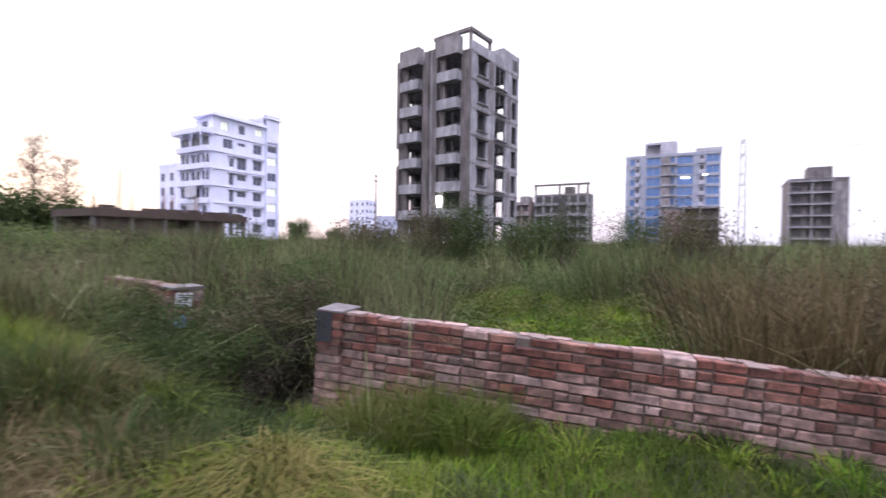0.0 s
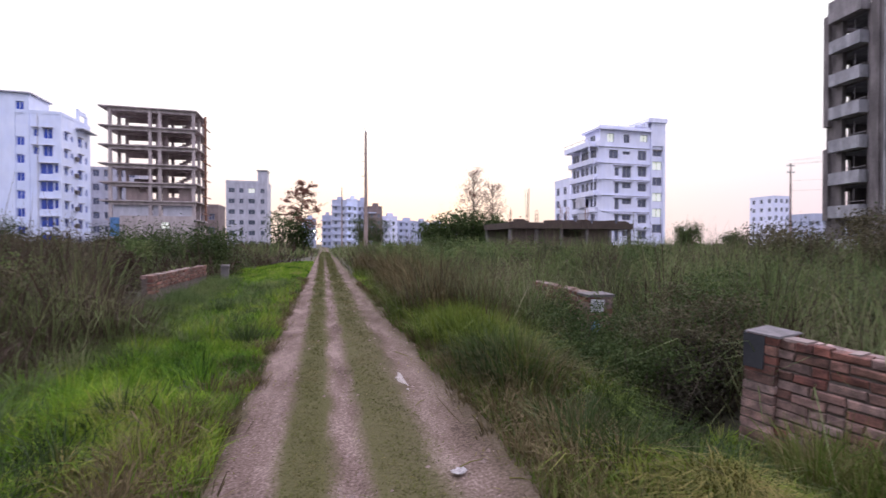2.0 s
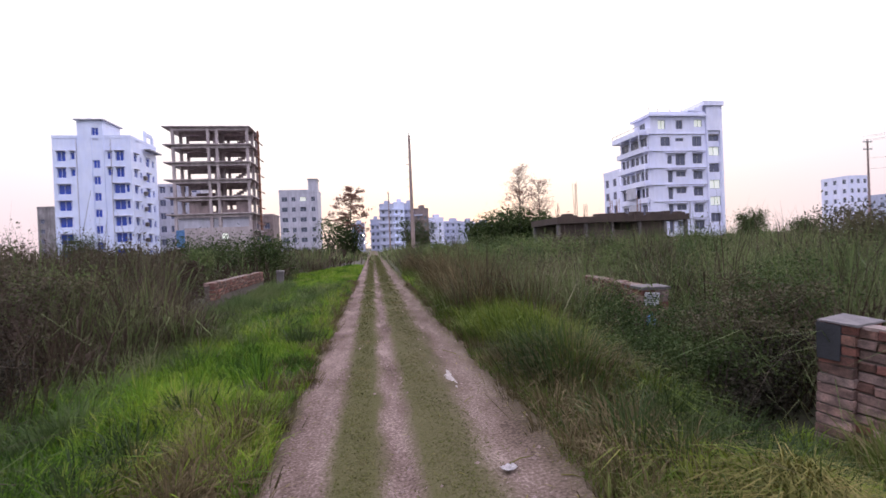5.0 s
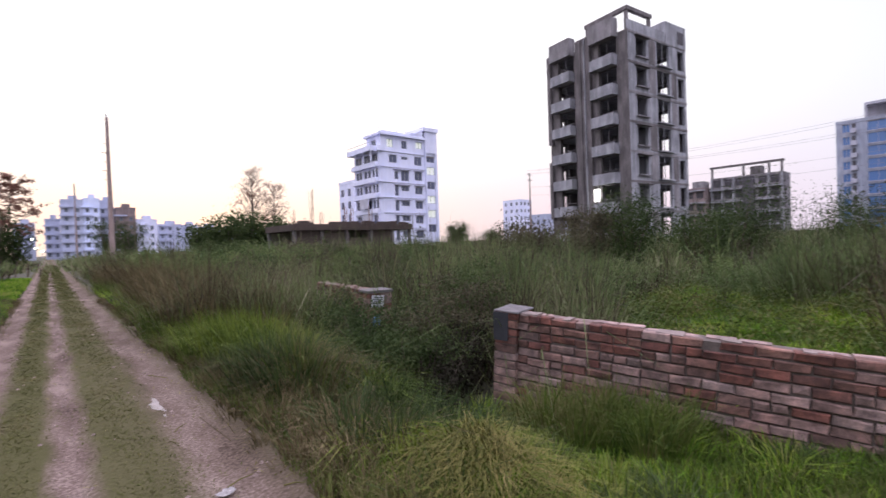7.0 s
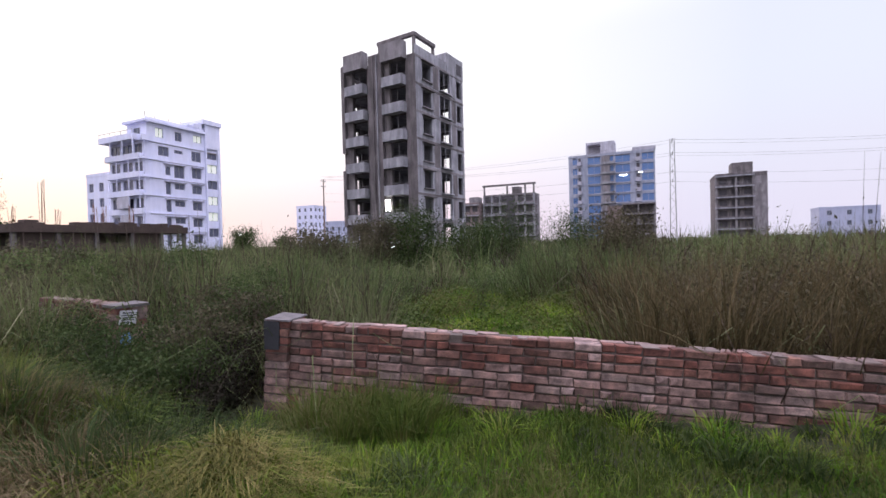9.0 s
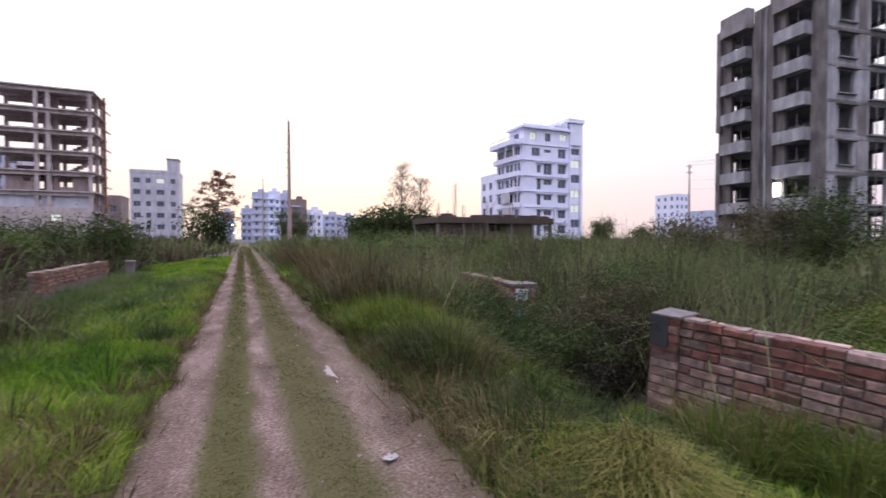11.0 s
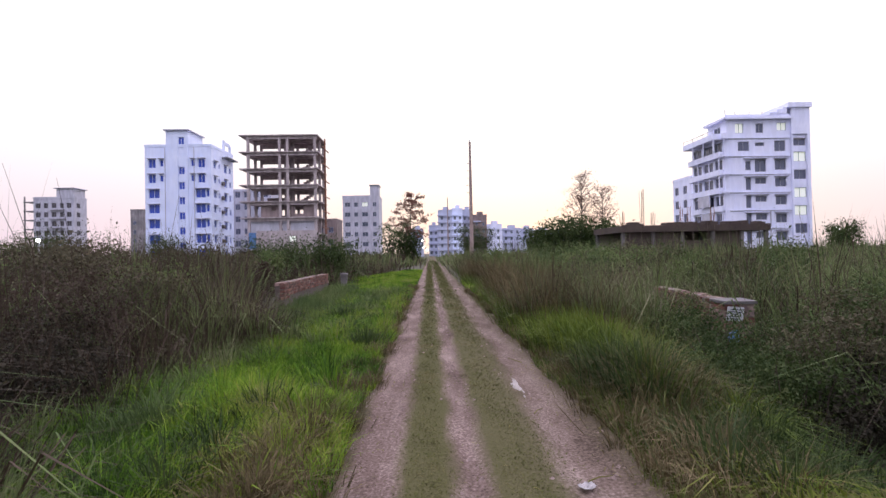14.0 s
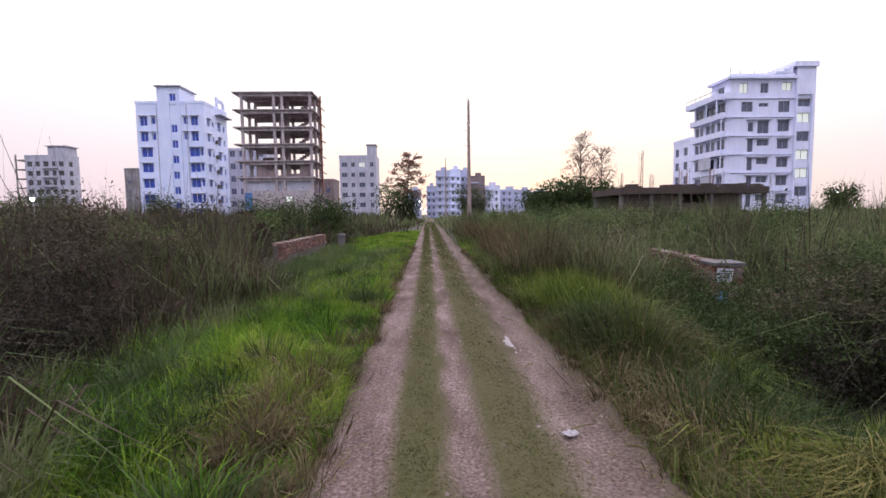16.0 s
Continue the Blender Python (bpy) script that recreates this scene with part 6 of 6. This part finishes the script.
for k in range(1, 5):
    part("ledge", boxes((-0.5, -0.002, -0.1, 7.5, 3.0 * k, 3.0 * k + 0.3)), M_CONC_L, lowb)
# the blue block: glazed bays, stacks of small balconies and an open balcony bay
BH, BS = 25.8, 2.85
sd = []
for k in range(9):
    z = 0.9 + BS * k
    sd += [(1.1, z, 1.4, 1.9), (5.4, z - 0.2, 3.6, 2.3), (9.4, z - 0.1, 3.2, 2.2), (13.0, z - 0.2, 4.0, 2.3), (20.0, z - 0.1, 3.1, 2.1)]
bl = block("apartment_block", 141, -1.9, 0, 14, 23.4, BH, "blue-glazed nine-storey apartment block with open balcony bays", M_BLUEP, (), sd, "left", M_CURTAIN, M_GREYP, parapet=0.7)
for k in range(9):
    z = 0.9 + BS * k
    for a_, b_ in ((2.6, 3.7), (18.4, 19.7)):
        part("balcony", boxes((-1.0, -0.002, 23.4 - b_, 23.4 - a_, z - 0.3, z + 0.75)), M_GREYP, bl)
        part("doorway", boxes((-0.03, -0.002, 23.4 - b_ + 0.2, 23.4 - a_ - 0.2, z + 0.76, z + 1.9)), M_DARKIN, bl, "dark panel standing for a shaded balcony doorway")
    part("balcony", boxes((-1.1, -0.002, 10.4, 14.2, z - 0.45, z + 0.15)), M_CONC_L, bl, "pale open balcony")
    part("balcony_wall", boxes((-0.9, -0.002, 11.8, 14.0, z + 0.16, z + 2.0)), M_CONC, bl)
    for a_, b_ in ((5.3, 9.1), (12.95, 17.1)):
        part("spandrel", boxes((-0.12, -0.002, 23.4 - b_, 23.4 - a_, z - 0.32, z - 0.22)), M_GREYP, bl)
part("roof_house", boxes((0.1, 6, 10.5, 14.4, 26.51, 29.9), (0.1, 6, 14.4, 18.4, 29.3, 29.9), (0.1, 0.5, 18.0, 18.4, 26.51, 29.3), (3, 6, 14.4, 18.4, 26.51, 29.3)), M_GREYP, bl)
part("raised_parapet", boxes((-0.1, 3, -0.2, 5.8, 26.52, 27.4)), M_GREYP, bl)
annex = part("annex", boxes((-2.2, -1.25, 0.0, 12.4, 0, 11.2)), M_CONC_D, bl, "bare concrete annex")
for k in range(1, 5):
    part("floor_slab", boxes((-5.0, -2.202, 0.0, 8.6, 2.8 * k - 0.2, 2.8 * k + 0.2)), M_CONC, annex)
for cy in (0.1, 4.2, 8.2):
    part("column", boxes((-4.9, -4.5, cy, cy + 0.4, 0, 11.0)), M_CONC, annex)
part("brick_panel", boxes((-4.6, -2.21, 8.7, 12.4, 0, 10.6)), M_BRICKW, annex)
part("lit_window", boxes((-0.16, -0.125, 7.4, 9.2, 19.6, 19.85), (-0.16, -0.125, 3.2, 4.2, 20.2, 20.4)), M_LAMP, bl, "lit windows")
sd = [(0.8 + 3.0 * i, 1.2 + 3.0 * k, 2.0, 1.7) for k in range(6) for i in range(4)]
d2 = block("concrete_block", 152.6, -30.0, 0, 14, 12.3, 19.0, "unfinished dark concrete block under power lines", M_CONC_D, (), sd, "left", M_DARKIN, M_CONC_D, parapet=0.4)
for k in range(1, 7):
    part("ledge", boxes((-0.9, -0.002, 3.0, 12.6, 0.4 + 3 * k, 0.8 + 3 * k)), M_CONC_L, d2)
part("roof_house", boxes((0.2, 6, 3.3, 8.3, 19.4, 22.3)), M_CONC_D, d2)
for cy in (3.0, 7.2, 12.0):
    part("column", boxes((-0.7, -0.003, cy, cy + 0.5, 0, 19.3)), M_CONC, d2)
part("blank_bay", boxes((-0.3, -0.003, 0.0, 2.9, 0, 18.2)), M_CONC, d2, "blank rendered bay")
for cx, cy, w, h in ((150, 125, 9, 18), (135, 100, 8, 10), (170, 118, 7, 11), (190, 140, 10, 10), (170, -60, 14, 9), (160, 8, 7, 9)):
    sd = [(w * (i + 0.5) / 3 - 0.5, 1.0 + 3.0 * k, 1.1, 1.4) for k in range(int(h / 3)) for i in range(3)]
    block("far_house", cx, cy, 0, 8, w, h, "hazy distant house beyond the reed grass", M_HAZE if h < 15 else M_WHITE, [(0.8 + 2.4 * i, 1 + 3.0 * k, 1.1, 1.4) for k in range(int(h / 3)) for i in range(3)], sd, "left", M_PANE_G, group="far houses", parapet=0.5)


# ---- poles and wires ----
def pole(x, y, h, r, label, arms=True, name="power_pole"):
    p_ = thing(name, pose(x, y, -0.4), label, "pole")
    bm = bmesh.new()
    tube(bm, (0, 0, 0), (0, 0, h * 0.42), r, r * 0.8, 10)
    tube(bm, (0, 0, h * 0.42), (0, 0, h), r * 0.8, r * 0.5, 10)
    part("shaft", bm, M_POLE, p_)
    if arms:
        for k, z in enumerate((h - 0.3, h - 1.1)):
            bm = bmesh.new()
            box(bm, -0.55, 0.55, -0.05, 0.05, z - 0.05, z + 0.05)
            part("crossarm", bm, M_STEEL, p_)
            for s in (-0.5, 0.5):
                b2 = bmesh.new()
                tube(b2, (s, 0, z + 0.05), (s, 0, z + 0.22), 0.035, 0.02, 6)
                part("insulator", b2, M_GREYP, p_)
    return p_


mast = pole(3.66, 44, 12.3, 0.21, "tall tapering concrete pole beside the track", False)
for k in range(5):
    part("step_bolt", boxes((-0.42 if k % 2 else -0.32, -0.1, -0.02, 0.02, 7.4 + 0.7 * k, 7.45 + 0.7 * k)), M_STEEL, mast)
part("finial", boxes((-0.08, 0.02, -0.03, 0.03, 12.3, 12.5), (-0.1, -0.06, -0.02, 0.02, 12.5, 12.75)), M_STEEL, mast)
pole(3.3, 92, 12.8, 0.16, "slender pole farther along the track", False)
pole(54.5, 43.3, 11.5, 0.15, "concrete power pole at the edge of the waste ground")
lat = thing("lattice_pole", pose(60, -2.9, -0.4), "steel lattice power pole carrying wires", "pole")
bm = bmesh.new()
for sx in (-1, 1):
    for sy in (-1, 1):
        tube(bm, (0.35 * sx, 0.35 * sy, 0), (0.22 * sx, 0.22 * sy, 13.2), 0.05, 0.04, 4)
part("legs", bm, M_STEEL, lat)
bm = bmesh.new()
for k in range(16):
    z0, z1 = 0.8 * k, 0.8 * (k + 1)
    s0, s1 = 0.35 - 0.13 * z0 / 13.2, 0.35 - 0.13 * z1 / 13.2
    sg = 1 if k % 2 else -1
    tube(bm, (-s0 * sg, -s0, z0), (s1 * sg, -s1, z1), 0.025, 0.025, 4)
    tube(bm, (-s0, -s0 * sg, z0), (-s1, s1 * sg, z1), 0.025, 0.025, 4)
part("bracing", bm, M_STEEL, lat)
for z in (12.9, 11.4, 9.4, 8.2):
    part("crossarm", boxes((-1.1, 1.1, -0.05, 0.05, z, z + 0.1)), M_STEEL, lat)
pole(68, -52, 12.6, 0.16, "concrete power pole far along the wires")


def wire(a, b, sag):
    cu = bpy.data.curves.new("power_wire", "CURVE")
    cu.dimensions = "3D"
    cu.bevel_depth = 0.011
    sp = cu.splines.new("POLY")
    sp.points.add(14)
    for k in range(15):
        t = k / 14
        q = Vector(a).lerp(Vector(b), t) - Vector((0, 0, sag * 4 * t * (1 - t)))
        sp.points[k].co = (*q, 1)
    cu.materials.append(M_WIRE)
    return tagged(new("power_wire", cu), "thin sagging overhead power wire", "wire", group="power wires")


for z, s in ((12.5, -1), (12.5, 1), (11.0, -1), (11.0, 1), (9.0, 0.6), (7.8, 0)):
    wire((60 + s, -2.9, z), (54.5 + 0.5 * s, 43.3, min(z, 11.4)), 0.9)
    wire((60 + s, -2.9, z), (68 + 0.5 * s, -52, min(z, 12)), 1.0)


# ---- trees ----
def spray_tree(x, y, h, r, boughs, leaves, leaf_size, leaf, label, rise=1.2, low=0.3, lump=0.32, seed=1, lean=0.0):
    """A thin tree: boughs off a leaning trunk, each with side twigs and small tufts of leaves with gaps between."""
    rnd = random.Random(seed)
    t = thing("tree", pose(x, y, float(ground_z(x, y)) - 0.1), label, "tree")
    bm = bmesh.new()
    ends, rad = [], []
    crown_top = Vector((lean, 0, h * 0.93))
    tube(bm, (0, 0, 0), crown_top * 0.5, h * 0.012, h * 0.008, 7)
    tube(bm, crown_top * 0.5, crown_top, h * 0.008, h * 0.002, 6)
    for k in range(boughs):
        f = low + (0.97 - low) * (k + rnd.random()) / boughs
        a = k * 2.4 + rnd.uniform(-0.5, 0.5)
        reach = r * (1.05 - 0.75 * (f - low) / (1 - low)) * rnd.uniform(0.55, 1.1)
        p = crown_top * f
        d = Vector((math.cos(a), math.sin(a) * 0.8, rise * rnd.uniform(0.6, 1.2))).normalized()
        q = p + d * reach
        tube(bm, p, q, h * 0.004, h * 0.0012, 4)
        for m in range(5):
            w = p.lerp(q, rnd.uniform(0.35, 1.0))
            e = w + Vector((rnd.uniform(-1, 1), rnd.uniform(-1, 1), rnd.uniform(-0.1, 0.9))) * reach * 0.28
            tube(bm, w, e, h * 0.0018, h * 0.0008, 3)
            ends.append(tuple(e))
            rad.append(lump * rnd.uniform(0.5, 1.2))
        ends.append(tuple(q))
        rad.append(lump)
    part("trunk", bm, M_BARK, t)
    leaf_cloud("crown", ends, rad, leaves, leaf_size, leaf, t, 0.6)
    return t


spray_tree(-3.2, 60, 10.2, 3.2, 24, 3800, 0.12, L_RUST, "slim young tree with layered tufts of brownish leaves", 0.35, 0.35, 0.38, 4, 0.6)
for x, y, r, h in ((-5.3, 58, 2.0, 5.2), (-2.6, 60, 1.7, 5.0), (-3.8, 59, 1.9, 5.8)):
    shrub(x, y, r, h, 1500, 0.14, L_GREEN, "dark green bushy tree at the edge of the track", "bush", 12)
spray_tree(23.4, 71, 14.2, 5.0, 38, 4600, 0.085, L_RUST, "half-bare tree with rusty leaves against the sky", 1.3, 0.2, 0.8, 9)
spray_tree(27.4, 73, 12.6, 4.6, 30, 3600, 0.085, L_RUST, "smaller half-bare tree with rusty leaves", 1.3, 0.2, 0.8, 12)
for x, y, r, h in ((15.6, 67, 2.6, 4.6), (18.4, 67, 3.2, 6.0), (21.2, 68, 3.2, 6.6), (24.4, 68, 3.0, 6.0), (27.5, 69, 2.8, 5.4), (30, 70, 2.4, 4.8)):
    shrub(x, y, r, h, 4200, 0.22, L_GREEN, "dark rounded bush mass below the bare tree", "bush", 14)
for x, y, r, h in ((52.0, 57, 2.2, 4.9), (64, 60, 2.2, 3.6), (9.5, 120, 3.5, 9.0), (13.5, 122, 3.5, 8.5), (-62, 75, 4.5, 6.0), (-70, 78, 4, 5.0), (-40, 70, 4, 4.0)):
    shrub(x, y, r, h, 6000, 0.13, L_GREEN, "leafy green bush rising above the reed grass", "bush", 10)

# far street lamps down the track
for x, y, z in ((-3.0, 150, 5.4), (-2.6, 165, 3.4), (-1.4, 175, 2.6), (-50.2, 60, 3.9), (56, 62, 3.6)):
    bm = bmesh.new()
    bmesh.ops.create_icosphere(bm, subdivisions=1, radius=0.28 if y > 100 else 0.26)
    lamp = thing("street_lamp", pose(x, y, 0), "small lit lamp far off in the dusk", "lamp", "far lamps")
    part("bulb", bm, M_LAMP, lamp, "", pose(0, 0, z))
    part("post", boxes((-0.06, 0.06, 0.1, 0.2, -0.4, z + 0.3)), M_STEEL, lamp)
